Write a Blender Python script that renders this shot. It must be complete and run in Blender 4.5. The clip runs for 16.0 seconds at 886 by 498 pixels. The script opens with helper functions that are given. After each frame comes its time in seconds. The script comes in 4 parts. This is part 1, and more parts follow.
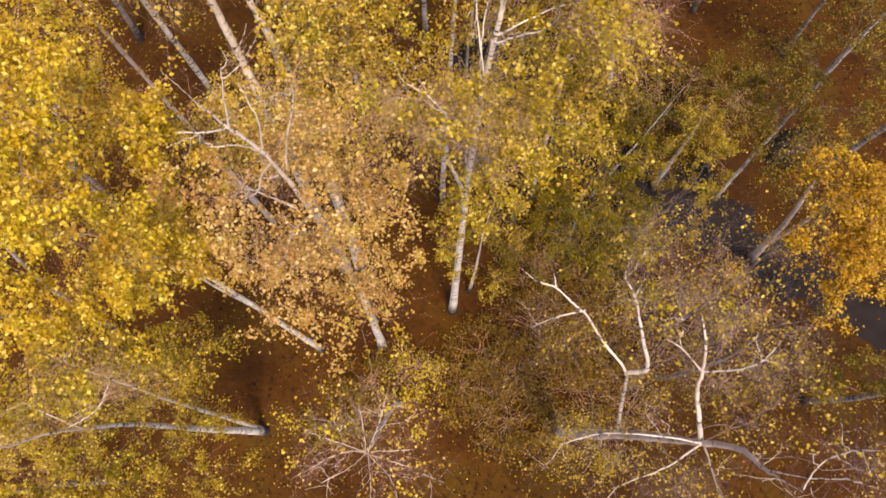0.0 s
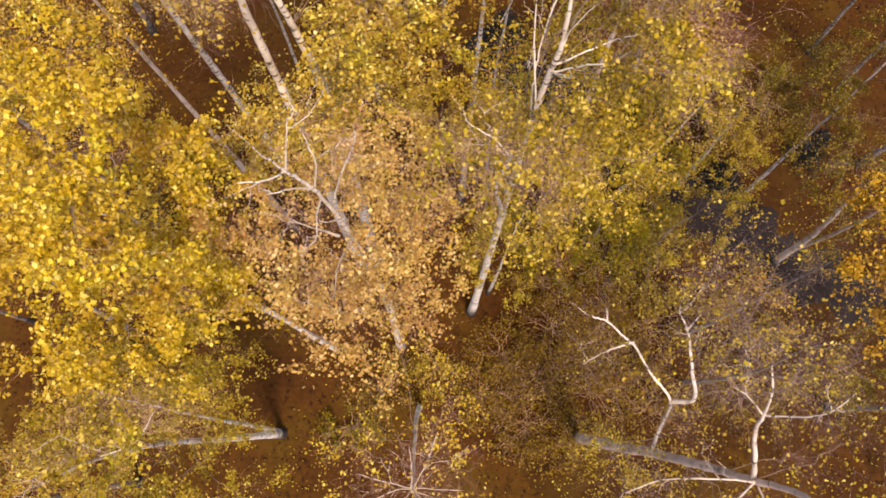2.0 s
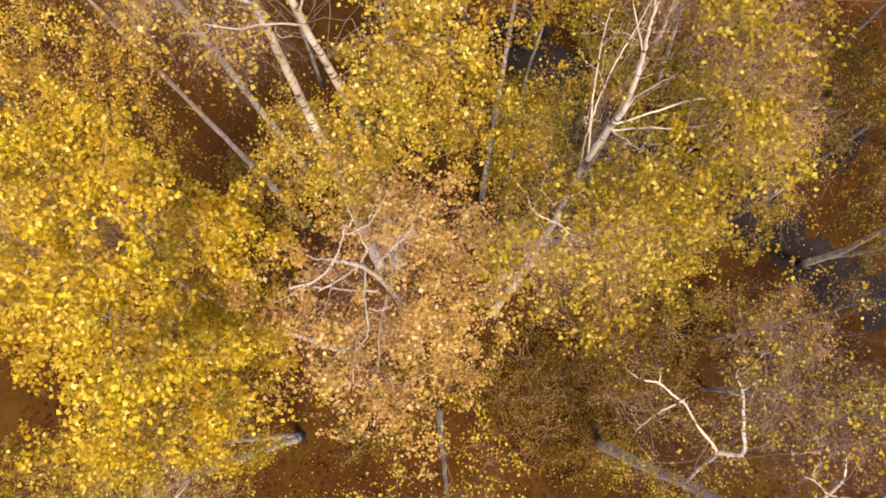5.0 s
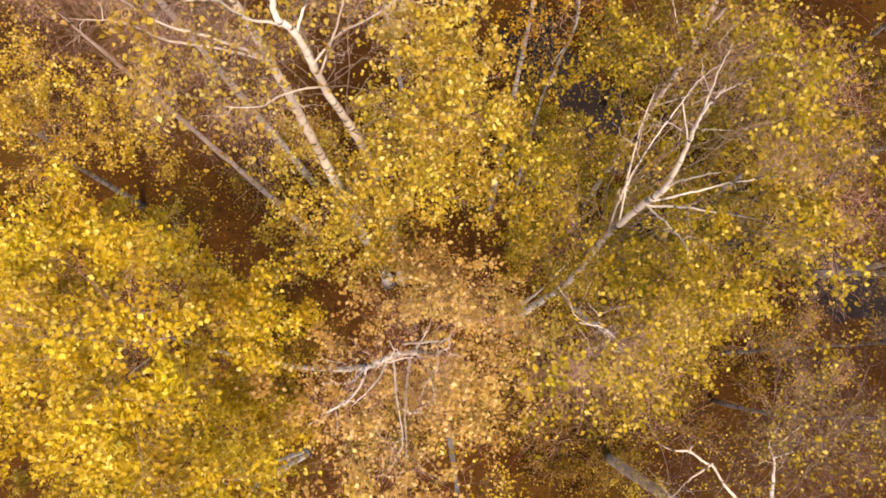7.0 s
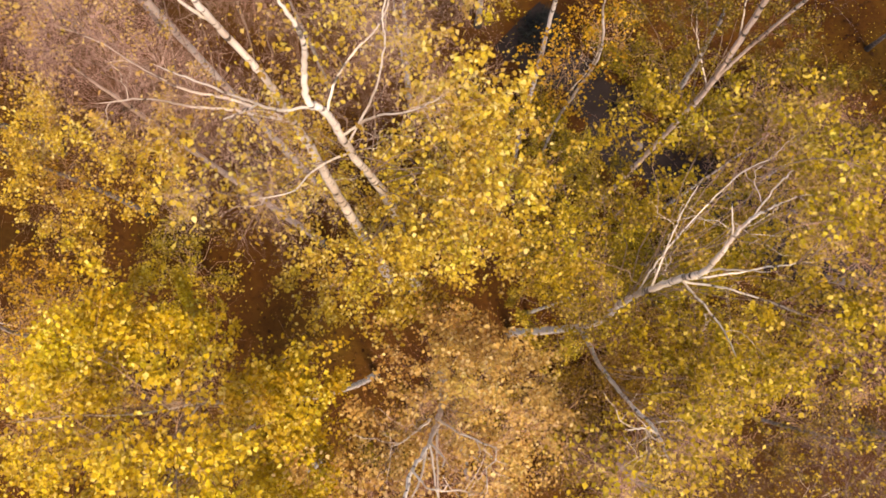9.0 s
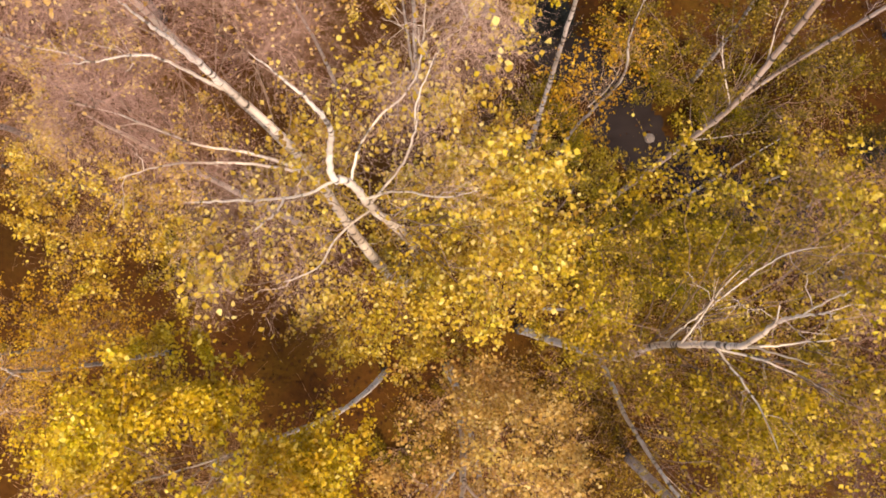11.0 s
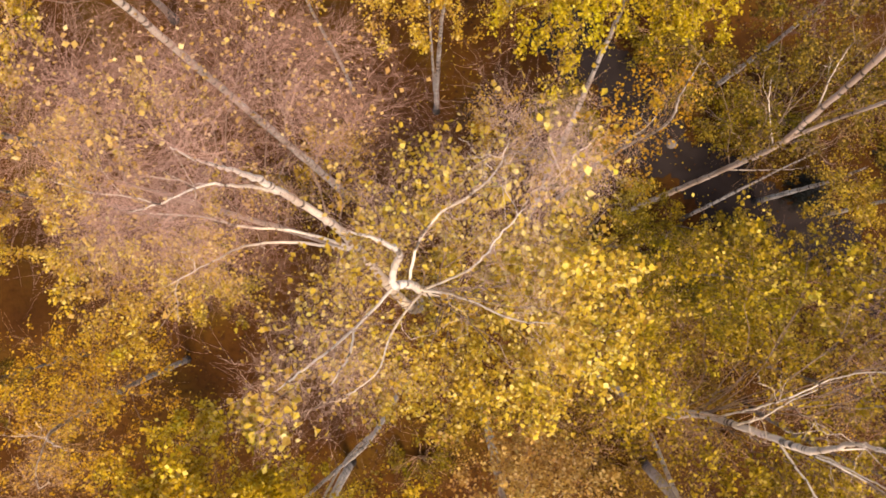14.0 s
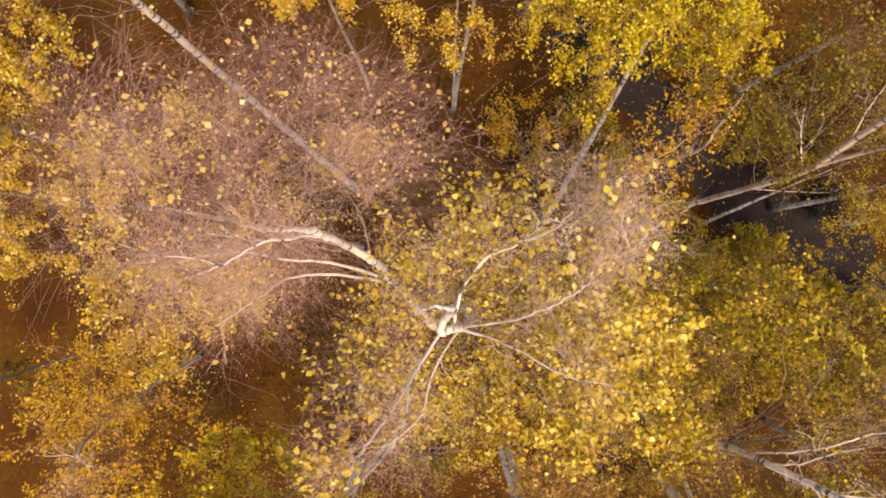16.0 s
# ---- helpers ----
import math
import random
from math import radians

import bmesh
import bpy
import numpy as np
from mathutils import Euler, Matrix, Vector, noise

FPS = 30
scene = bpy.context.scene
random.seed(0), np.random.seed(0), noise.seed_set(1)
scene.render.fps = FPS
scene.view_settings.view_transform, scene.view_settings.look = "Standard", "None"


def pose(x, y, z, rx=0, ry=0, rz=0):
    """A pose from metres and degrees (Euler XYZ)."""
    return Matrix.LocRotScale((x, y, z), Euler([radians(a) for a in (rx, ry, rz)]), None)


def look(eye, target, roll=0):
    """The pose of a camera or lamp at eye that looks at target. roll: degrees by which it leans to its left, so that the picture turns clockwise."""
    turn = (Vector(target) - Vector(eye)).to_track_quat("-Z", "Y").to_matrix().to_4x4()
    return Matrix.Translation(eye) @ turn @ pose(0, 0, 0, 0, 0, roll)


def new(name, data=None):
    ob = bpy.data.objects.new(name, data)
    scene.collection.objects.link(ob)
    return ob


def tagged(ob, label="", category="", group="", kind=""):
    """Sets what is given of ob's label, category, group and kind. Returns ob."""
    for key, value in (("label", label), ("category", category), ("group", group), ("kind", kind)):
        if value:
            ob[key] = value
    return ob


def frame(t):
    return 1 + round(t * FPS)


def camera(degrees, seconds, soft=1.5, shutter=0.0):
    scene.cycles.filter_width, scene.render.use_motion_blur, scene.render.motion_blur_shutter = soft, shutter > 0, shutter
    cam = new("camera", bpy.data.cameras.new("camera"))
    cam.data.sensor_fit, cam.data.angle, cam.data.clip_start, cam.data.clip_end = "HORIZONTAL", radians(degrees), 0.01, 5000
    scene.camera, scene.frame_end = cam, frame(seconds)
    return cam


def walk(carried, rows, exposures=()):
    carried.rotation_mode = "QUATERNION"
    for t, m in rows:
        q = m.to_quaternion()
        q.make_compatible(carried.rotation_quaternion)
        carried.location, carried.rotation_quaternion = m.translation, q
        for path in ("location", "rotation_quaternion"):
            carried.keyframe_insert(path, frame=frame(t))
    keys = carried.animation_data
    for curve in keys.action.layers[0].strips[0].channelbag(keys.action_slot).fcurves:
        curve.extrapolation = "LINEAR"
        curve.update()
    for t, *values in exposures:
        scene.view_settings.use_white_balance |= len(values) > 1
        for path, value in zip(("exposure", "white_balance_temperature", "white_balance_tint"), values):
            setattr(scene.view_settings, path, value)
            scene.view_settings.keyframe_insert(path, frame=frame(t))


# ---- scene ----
# A birch wood in autumn, seen from just above the crowns.
SOFT = 1.7
EXPOSURES = [(0.0, 0.99, 7150, 23.5), (8.0, 1.06, 7850, 23.5), (16.0, 1.06, 8150, 24.0)]
cam = camera(64.78, 16.0, soft=SOFT, shutter=0.45)
PATH = [
    (0, (0.007, 0.007, 17.210), (0.005, 1.110, 13.365), -0.94),
    (0.5, (-0.089, 0.165, 17.203), (-0.087, 1.237, 13.349), -0.49),
    (1, (-0.207, 0.320, 17.189), (-0.202, 1.366, 13.328), -0.22),
    (1.5, (-0.345, 0.453, 17.165), (-0.340, 1.474, 13.297), -0.20),
    (2, (-0.481, 0.570, 17.132), (-0.480, 1.565, 13.258), -0.40),
    (2.5, (-0.559, 0.674, 17.095), (-0.563, 1.642, 13.214), -0.72),
    (3, (-0.636, 0.802, 17.052), (-0.647, 1.745, 13.165), -1.16),
    (3.5, (-0.700, 0.953, 17.024), (-0.718, 1.869, 13.130), -1.56),
    (4, (-0.761, 1.135, 17.011), (-0.785, 2.017, 13.110), -1.82),
    (4.5, (-0.809, 1.328, 16.999), (-0.833, 2.168, 13.088), -1.87),
    (5, (-0.868, 1.533, 16.984), (-0.890, 2.332, 13.065), -1.76),
    (5.5, (-0.933, 1.746, 16.968), (-0.951, 2.509, 13.041), -1.54),
    (6, (-0.998, 1.965, 16.952), (-1.011, 2.696, 13.020), -1.24),
    (6.5, (-1.057, 2.187, 16.941), (-1.065, 2.888, 13.003), -0.91),
    (7, (-1.133, 2.402, 16.937), (-1.136, 3.072, 12.993), -0.63),
    (7.5, (-1.211, 2.600, 16.953), (-1.208, 3.235, 13.004), -0.38),
    (8, (-1.287, 2.812, 16.971), (-1.279, 3.410, 13.016), -0.06),
    (8.5, (-1.353, 3.033, 16.982), (-1.343, 3.584, 13.020), 0.27),
    (9, (-1.420, 3.270, 16.991), (-1.408, 3.774, 13.023), 0.53),
    (9.5, (-1.469, 3.482, 16.988), (-1.458, 3.927, 13.013), 0.66),
    (10, (-1.516, 3.696, 16.971), (-1.505, 4.083, 12.990), 0.68),
    (10.5, (-1.565, 3.910, 16.945), (-1.555, 4.244, 12.959), 0.63),
    (11, (-1.622, 4.120, 16.913), (-1.613, 4.407, 12.924), 0.58),
    (11.5, (-1.691, 4.322, 16.882), (-1.683, 4.576, 12.890), 0.54),
    (12, (-1.767, 4.491, 16.861), (-1.760, 4.722, 12.868), 0.53),
    (12.5, (-1.842, 4.644, 16.845), (-1.835, 4.845, 12.850), 0.52),
    (13, (-1.910, 4.799, 16.821), (-1.904, 4.970, 12.825), 0.54),
    (13.5, (-1.970, 4.952, 16.812), (-1.966, 5.087, 12.814), 0.56),
    (14, (-2.037, 5.101, 16.797), (-2.034, 5.202, 12.798), 0.52),
    (14.5, (-2.103, 5.232, 16.783), (-2.102, 5.300, 12.784), 0.44),
    (15, (-2.184, 5.351, 16.781), (-2.183, 5.395, 12.781), 0.31),
    (15.5, (-2.265, 5.451, 16.789), (-2.264, 5.476, 12.789), 0.18),
    (16, (-2.356, 5.535, 16.800), (-2.356, 5.543, 12.800), 0.03),
]
walk(cam, [(t, look(eye, target, roll)) for t, eye, target, roll in PATH], EXPOSURES)
rng = np.random.default_rng(7)

# ---------------------------------------------------------------- light
SUN_FROM = Vector((0.12, -0.34, 0.95)).normalized()
elevation = math.asin(SUN_FROM.z)
world = bpy.data.worlds.new("autumn_sky")
scene.world = world
world.use_nodes = True
wn = world.node_tree
sky = wn.nodes.new("ShaderNodeTexSky")
sky.sky_type, sky.sun_disc = "NISHITA", False
sky.sun_elevation, sky.sun_rotation = elevation, math.atan2(SUN_FROM.x, SUN_FROM.y)
wn.links.new(sky.outputs["Color"], wn.nodes["Background"].inputs["Color"])
wn.nodes["Background"].inputs["Strength"].default_value = 0.15
sun_data = bpy.data.lights.new("sun", "SUN")
sun_data.energy, sun_data.angle, sun_data.color = 3.2, radians(11.0), (1.0, 0.91, 0.76)
sun = new("sun", sun_data)
sun.matrix_world = look(SUN_FROM * 60, (0, 0, 0))


# ---------------------------------------------------------------- materials
def material(name):
    m = bpy.data.materials.new(name)
    m.use_nodes = True
    n = m.node_tree.nodes
    return m, n, m.node_tree.links, n["Principled BSDF"]


def ramp(nodes, stops):
    r = nodes.new("ShaderNodeValToRGB")
    e = r.color_ramp.elements
    while len(e) < len(stops):
        e.new(0.5)
    for el, (pos, col) in zip(e, stops):
        el.position, el.color = pos, (*col, 1.0)
    return r


def leaf_material(name, colours, gloss=0.5):
    """Thin autumn leaves: every leaf takes its own tone, lets light through and has veins and spots."""
    m, n, l, b = material(name)
    geo = n.new("ShaderNodeNewGeometry")
    r = ramp(n, [(i / max(1, len(colours) - 1) if len(colours) != 4 else (0.0, 0.42, 0.8, 1.0)[i], c) for i, c in enumerate(colours)])
    l.new(geo.outputs["Random Per Island"], r.inputs["Fac"])
    tc = n.new("ShaderNodeTexCoord")
    spots = n.new("ShaderNodeTexNoise")
    spots.inputs["Scale"].default_value, spots.inputs["Detail"].default_value = 70.0, 3.0
    l.new(tc.outputs["Object"], spots.inputs["Vector"])
    sp = ramp(n, [(0.3, (0.62, 0.55, 0.45)), (0.55, (1.0, 1.0, 1.0))])
    l.new(spots.outputs["Fac"], sp.inputs["Fac"])
    mul = n.new("ShaderNodeMix")
    mul.data_type, mul.blend_type = "RGBA", "MULTIPLY"
    mul.inputs["Factor"].default_value = 0.8
    l.new(r.outputs["Color"], mul.inputs["A"])
    l.new(sp.outputs["Color"], mul.inputs["B"])
    # boughs turn at different times: greener, browner and brighter sprays within one crown
    turn = n.new("ShaderNodeTexNoise")
    turn.inputs["Scale"].default_value, turn.inputs["Detail"].default_value = 1.9, 3.0
    l.new(tc.outputs["Object"], turn.inputs["Vector"])
    hue = ramp(n, [(0.34, (0.70, 0.60, 0.62)), (0.47, (0.92, 0.90, 0.85)), (0.56, (1.0, 1.0, 1.0)), (0.68, (0.90, 1.0, 0.75))])
    l.new(turn.outputs["Fac"], hue.inputs["Fac"])
    tint = n.new("ShaderNodeMix")
    tint.data_type, tint.blend_type = "RGBA", "MULTIPLY"
    tint.inputs["Factor"].default_value = 1.0
    l.new(mul.outputs["Result"], tint.inputs["A"])
    l.new(hue.outputs["Color"], tint.inputs["B"])
    mul = tint
    l.new(mul.outputs["Result"], b.inputs["Base Color"])
    b.inputs["Roughness"].default_value = gloss
    b.inputs["Specular IOR Level"].default_value = 0.22
    tr = n.new("ShaderNodeBsdfTranslucent")
    l.new(mul.outputs["Result"], tr.inputs["Color"])
    mix = n.new("ShaderNodeMixShader")
    mix.inputs["Fac"].default_value = 0.42
    l.new(b.outputs["BSDF"], mix.inputs[1])
    l.new(tr.outputs["BSDF"], mix.inputs[2])
    l.new(mix.outputs["Shader"], n["Material Output"].inputs["Surface"])
    return m


def birch_bark(name, white, dark_marks=0.5):
    """Pale papery bark with dark cross marks, scars and a dark foot."""
    m, n, l, b = material(name)
    tc = n.new("ShaderNodeTexCoord")
    mp = n.new("ShaderNodeMapping")
    mp.inputs["Scale"].default_value = (3.2, 3.2, 13.0)
    l.new(tc.outputs["Object"], mp.inputs["Vector"])
    marks = n.new("ShaderNodeTexNoise")
    marks.inputs["Scale"].default_value, marks.inputs["Detail"].default_value = 1.6, 4.0
    l.new(mp.outputs["Vector"], marks.inputs["Vector"])
    cut = ramp(n, [(dark_marks - 0.07, (0.09, 0.076, 0.064)), (dark_marks, white)])
    l.new(marks.outputs["Fac"], cut.inputs["Fac"])
    big = n.new("ShaderNodeTexNoise")
    big.inputs["Scale"].default_value, big.inputs["Detail"].default_value = 1.9, 5.0
    l.new(tc.outputs["Object"], big.inputs["Vector"])
    tone = ramp(n, [(0.3, (0.6, 0.54, 0.48)), (0.6, (1.0, 0.99, 0.97))])
    l.new(big.outputs["Fac"], tone.inputs["Fac"])
    mul = n.new("ShaderNodeMix")
    mul.data_type, mul.blend_type = "RGBA", "MULTIPLY"
    mul.inputs["Factor"].default_value = 1.0
    l.new(cut.outputs["Color"], mul.inputs["A"])
    l.new(tone.outputs["Color"], mul.inputs["B"])
    # old cracked bark at the foot of the stem
    sep = n.new("ShaderNodeSeparateXYZ")
    l.new(tc.outputs["Object"], sep.inputs["Vector"])
    wob = n.new("ShaderNodeMath")
    wob.operation = "MULTIPLY_ADD"
    wob.inputs[1].default_value, wob.inputs[2].default_value = 1.3, -0.65
    l.new(marks.outputs["Fac"], wob.inputs[0])
    add = n.new("ShaderNodeMath")
    l.new(sep.outputs["Z"], add.inputs[0])
    l.new(wob.outputs["Value"], add.inputs[1])
    foot = n.new("ShaderNodeMapRange")
    foot.inputs["From Min"].default_value, foot.inputs["From Max"].default_value = 0.25, 0.75
    l.new(add.outputs["Value"], foot.inputs["Value"])
    ft = n.new("ShaderNodeMix")
    ft.data_type = "RGBA"
    ft.inputs["A"].default_value = (0.035, 0.03, 0.026, 1)
    l.new(foot.outputs["Result"], ft.inputs["Factor"])
    l.new(mul.outputs["Result"], ft.inputs["B"])
    l.new(ft.outputs["Result"], b.inputs["Base Color"])
    b.inputs["Roughness"].default_value = 0.75
    b.inputs["Specular IOR Level"].default_value = 0.2
    bump = n.new("ShaderNodeBump")
    bump.inputs["Strength"].default_value, bump.inputs["Distance"].default_value = 0.5, 0.01
    l.new(marks.outputs["Fac"], bump.inputs["Height"])
    l.new(bump.outputs["Normal"], b.inputs["Normal"])
    return m


def twig_material(name, a, c):
    m, n, l, b = material(name)
    geo = n.new("ShaderNodeNewGeometry")
    r = ramp(n, [(0.0, a), (1.0, c)])
    l.new(geo.outputs["Random Per Island"], r.inputs["Fac"])
    l.new(r.outputs["Color"], b.inputs["Base Color"])
    b.inputs["Roughness"].default_value = 0.75
    return m


def soil_material(name, tones, scale):
    """Forest soil and litter, in patches, clods and specks."""
    m, n, l, b = material(name)
    tc = n.new("ShaderNodeTexCoord")
    patch = n.new("ShaderNodeTexNoise")
    patch.inputs["Scale"].default_value, patch.inputs["Detail"].default_value = 0.55, 6.0
    l.new(tc.outputs["Object"], patch.inputs["Vector"])
    fine = n.new("ShaderNodeTexNoise")
    fine.inputs["Scale"].default_value, fine.inputs["Detail"].default_value = scale, 8.0
    l.new(tc.outputs["Object"], fine.inputs["Vector"])
    r1 = ramp(n, [(0.30, tones[0]), (0.5, tones[1]), (0.68, tones[2])])
    l.new(patch.outputs["Fac"], r1.inputs["Fac"])
    r2 = ramp(n, [(0.25, (0.7, 0.66, 0.6)), (0.5, (0.95, 0.95, 0.95)), (0.75, (1.15, 1.12, 1.05))])
    l.new(fine.outputs["Fac"], r2.inputs["Fac"])
    mul = n.new("ShaderNodeMix")
    mul.data_type, mul.blend_type = "RGBA", "MULTIPLY"
    mul.inputs["Factor"].default_value = 1.0
    l.new(r1.outputs["Color"], mul.inputs["A"])
    l.new(r2.outputs["Color"], mul.inputs["B"])
    l.new(mul.outputs["Result"], b.inputs["Base Color"])
    b.inputs["Roughness"].default_value = 0.95
    b.inputs["Specular IOR Level"].default_value = 0.06
    bump = n.new("ShaderNodeBump")
    bump.inputs["Strength"].default_value, bump.inputs["Distance"].default_value = 0.6, 0.06
    l.new(fine.outputs["Fac"], bump.inputs["Height"])
    l.new(bump.outputs["Normal"], b.inputs["Normal"])
    return m


GOLD = leaf_material("golden_birch_leaves", [(0.24, 0.130, 0.02), (0.53, 0.345, 0.026), (0.73, 0.52, 0.05), (0.92, 0.76, 0.26)])
PALE_GOLD = leaf_material("pale_golden_birch_leaves", [(0.25, 0.145, 0.022), (0.53, 0.365, 0.032), (0.72, 0.55, 0.065), (0.91, 0.78, 0.29)])
YELLOW = leaf_material("yellow_birch_leaves", [(0.33, 0.205, 0.012), (0.59, 0.405, 0.019), (0.76, 0.56, 0.034), (0.93, 0.77, 0.20)])
PEACH = leaf_material("tan_birch_leaves", [(0.38, 0.21, 0.05), (0.57, 0.36, 0.09), (0.73, 0.50, 0.16), (0.90, 0.71, 0.34)])
OLIVE = leaf_material("olive_birch_leaves", [(0.17, 0.115, 0.009), (0.365, 0.26, 0.012), (0.57, 0.41, 0.020), (0.89, 0.70, 0.16)])
LEMON = leaf_material("lemon_birch_leaves", [(0.26, 0.18, 0.008), (0.48, 0.36, 0.012), (0.64, 0.51, 0.020), (0.86, 0.74, 0.14)])
FERN = leaf_material("browning_fern_leaves", [(0.09, 0.042, 0.004), (0.18, 0.098, 0.007), (0.30, 0.18, 0.012), (0.46, 0.31, 0.03)])
DULL = leaf_material("dull_olive_birch_leaves", [(0.072, 0.046, 0.0045), (0.155, 0.104, 0.007), (0.27, 0.182, 0.012), (0.56, 0.40, 0.07)])
GREEN = leaf_material("yellow_green_undergrowth_leaves", [(0.10, 0.076, 0.003), (0.18, 0.138, 0.003), (0.28, 0.205, 0.005), (0.48, 0.34, 0.012)])
ORANGE = leaf_material("orange_leaves", [(0.26, 0.13, 0.010), (0.50, 0.28, 0.014), (0.66, 0.40, 0.020), (0.82, 0.58, 0.07)])
RUST = leaf_material("rusty_fern_fronds", [(0.040, 0.0138, 0.003), (0.053, 0.0195, 0.003), (0.071, 0.0285, 0.004), (0.11, 0.050, 0.006)], 0.9)
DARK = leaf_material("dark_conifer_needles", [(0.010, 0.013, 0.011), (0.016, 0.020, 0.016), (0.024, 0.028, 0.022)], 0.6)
LEAF_LOOK = {PALE_GOLD.name: "loose pale golden autumn leaves", LEMON.name: "close lemon yellow leaves", GOLD.name: "loose golden autumn leaves", YELLOW.name: "loose bright yellow autumn leaves", PEACH.name: "thin tan autumn leaves",
             OLIVE.name: "yellowing olive leaves", DULL.name: "sparse dull olive leaves", GREEN.name: "close yellow-green leaves", ORANGE.name: "orange autumn leaves"}
BARK = birch_bark("white_birch_bark", (0.74, 0.66, 0.56), 0.44)
BARK_GREY = birch_bark("grey_birch_bark", (0.30, 0.24, 0.20), 0.50)
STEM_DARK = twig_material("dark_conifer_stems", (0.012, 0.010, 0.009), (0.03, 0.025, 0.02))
BARK_THIN = birch_bark("young_birch_bark", (0.78, 0.70, 0.58), 0.41)
BARK_TAN = birch_bark("weathered_limb_bark", (0.66, 0.56, 0.46), 0.46)
BARK_WHITE = birch_bark("pale_grey_birch_bark", (0.50, 0.44, 0.39), 0.48)
BARK_PINK = birch_bark("pinkish_grey_birch_bark", (0.56, 0.44, 0.36), 0.42)
BARK_BAND = birch_bark("banded_birch_bark", (0.48, 0.42, 0.36), 0.48)
BOUGH = birch_bark("brown_bough_bark", (0.24, 0.17, 0.125), 0.45)
TWIG = twig_material("brown_twigs", (0.26, 0.14, 0.07), (0.50, 0.31, 0.17))
TWIG_PALE = twig_material("mauve_twigs", (0.27, 0.14, 0.10), (0.51, 0.30, 0.215))
TWIG_MAUVE = twig_material("dusky_mauve_twigs", (0.25, 0.135, 0.10), (0.45, 0.275, 0.205))
TWIG_LIGHT = twig_material("pale_tan_twigs", (0.29, 0.178, 0.128), (0.52, 0.355, 0.262))
TWIG_DIM = twig_material("dim_mauve_twigs", (0.14, 0.088, 0.088), (0.28, 0.19, 0.18))
SOIL = soil_material("rusty_litter", [(0.038, 0.0130, 0.0032), (0.055, 0.0212, 0.0037), (0.063, 0.0315, 0.0042)], 7.0)
# the litter tones of SOIL, darkened to put tree shade into the colour
SOIL_SHADED = soil_material("shaded_rusty_litter", [(0.027, 0.0102, 0.0027), (0.039, 0.0157, 0.0032), (0.047, 0.0230, 0.0036)], 7.0)
MUD = soil_material("grey_trodden_soil", [(0.013, 0.0096, 0.0088), (0.017, 0.0128, 0.0118), (0.022, 0.0168, 0.0155)], 2.5)

STONE = soil_material("pale_weathered_stone", [(0.10, 0.085, 0.075), (0.14, 0.122, 0.108), (0.18, 0.158, 0.14)], 14.0)


# ---------------------------------------------------------------- mesh helpers
def mesh_of(name, verts, faces, mat, smooth=False):
    """A mesh from an array of vertices and one of faces, all with the same number of corners."""
    me = bpy.data.meshes.new(name)
    verts, faces = np.asarray(verts, np.float32), np.asarray(faces, np.int32)
    k = faces.shape[1]
    me.vertices.add(len(verts))
    me.vertices.foreach_set("co", verts.ravel())
    me.loops.add(faces.size)
    me.loops.foreach_set("vertex_index", faces.ravel())
    me.polygons.add(len(faces))
    me.polygons.foreach_set("loop_start", np.arange(0, faces.size, k, dtype=np.int32))
    me.polygons.foreach_set("use_smooth", np.full(len(faces), smooth))
    me.materials.append(mat)
    me.update(calc_edges=True)
    return me


def part(name, me, parent, label=""):
    ob = new(name, me)
    ob.parent = parent
    return tagged(ob, label) if label else ob


def smooth_path(points, steps):
    """A rounded line through the joints of a stem."""
    p = np.asarray(points, float)
    p = np.vstack([2 * p[0] - p[1], p, 2 * p[-1] - p[-2]])
    out = []
    for i in range(1, len(p) - 2):
        for s in np.linspace(0, 1, steps, endpoint=False):
            a, b, c, d = p[i - 1], p[i], p[i + 1], p[i + 2]
            out.append(0.5 * (2 * b + (c - a) * s + (2 * a - 5 * b + 4 * c - d) * s * s + (3 * b - a - 3 * c + d) * s ** 3))
    out.append(p[-2])
    return np.array(out)


def tubes(paths, radii, sides):
    """Many tapering tubes at once: paths (n, k, 3), radii (n, k)."""
    paths, radii = np.asarray(paths, float), np.asarray(radii, float)
    n, k, _ = paths.shape
    tan = np.gradient(paths, axis=1)
    tan /= np.linalg.norm(tan, axis=2, keepdims=True) + 1e-9
    ref = np.where(np.abs(tan[:, :1, 2:3]) > 0.8, [[[1.0, 0, 0]]], [[[0, 0, 1.0]]])
    u = np.cross(tan, ref)
    u /= np.linalg.norm(u, axis=2, keepdims=True) + 1e-9
    v = np.cross(tan, u)
    ang = np.linspace(0, 2 * math.pi, sides, endpoint=False)
    ring = u[:, :, None] * np.cos(ang)[None, None, :, None] + v[:, :, None] * np.sin(ang)[None, None, :, None]
    verts = (paths[:, :, None] + ring * radii[:, :, None, None]).reshape(-1, 3)
    i, j, s = np.meshgrid(np.arange(n), np.arange(k - 1), np.arange(sides), indexing="ij")
    a, b = (i * k + j) * sides, (i * k + j + 1) * sides
    t = (s + 1) % sides
    faces = np.stack([a + s, a + t, b + t, b + s], -1).reshape(-1, 4)
    return verts, faces


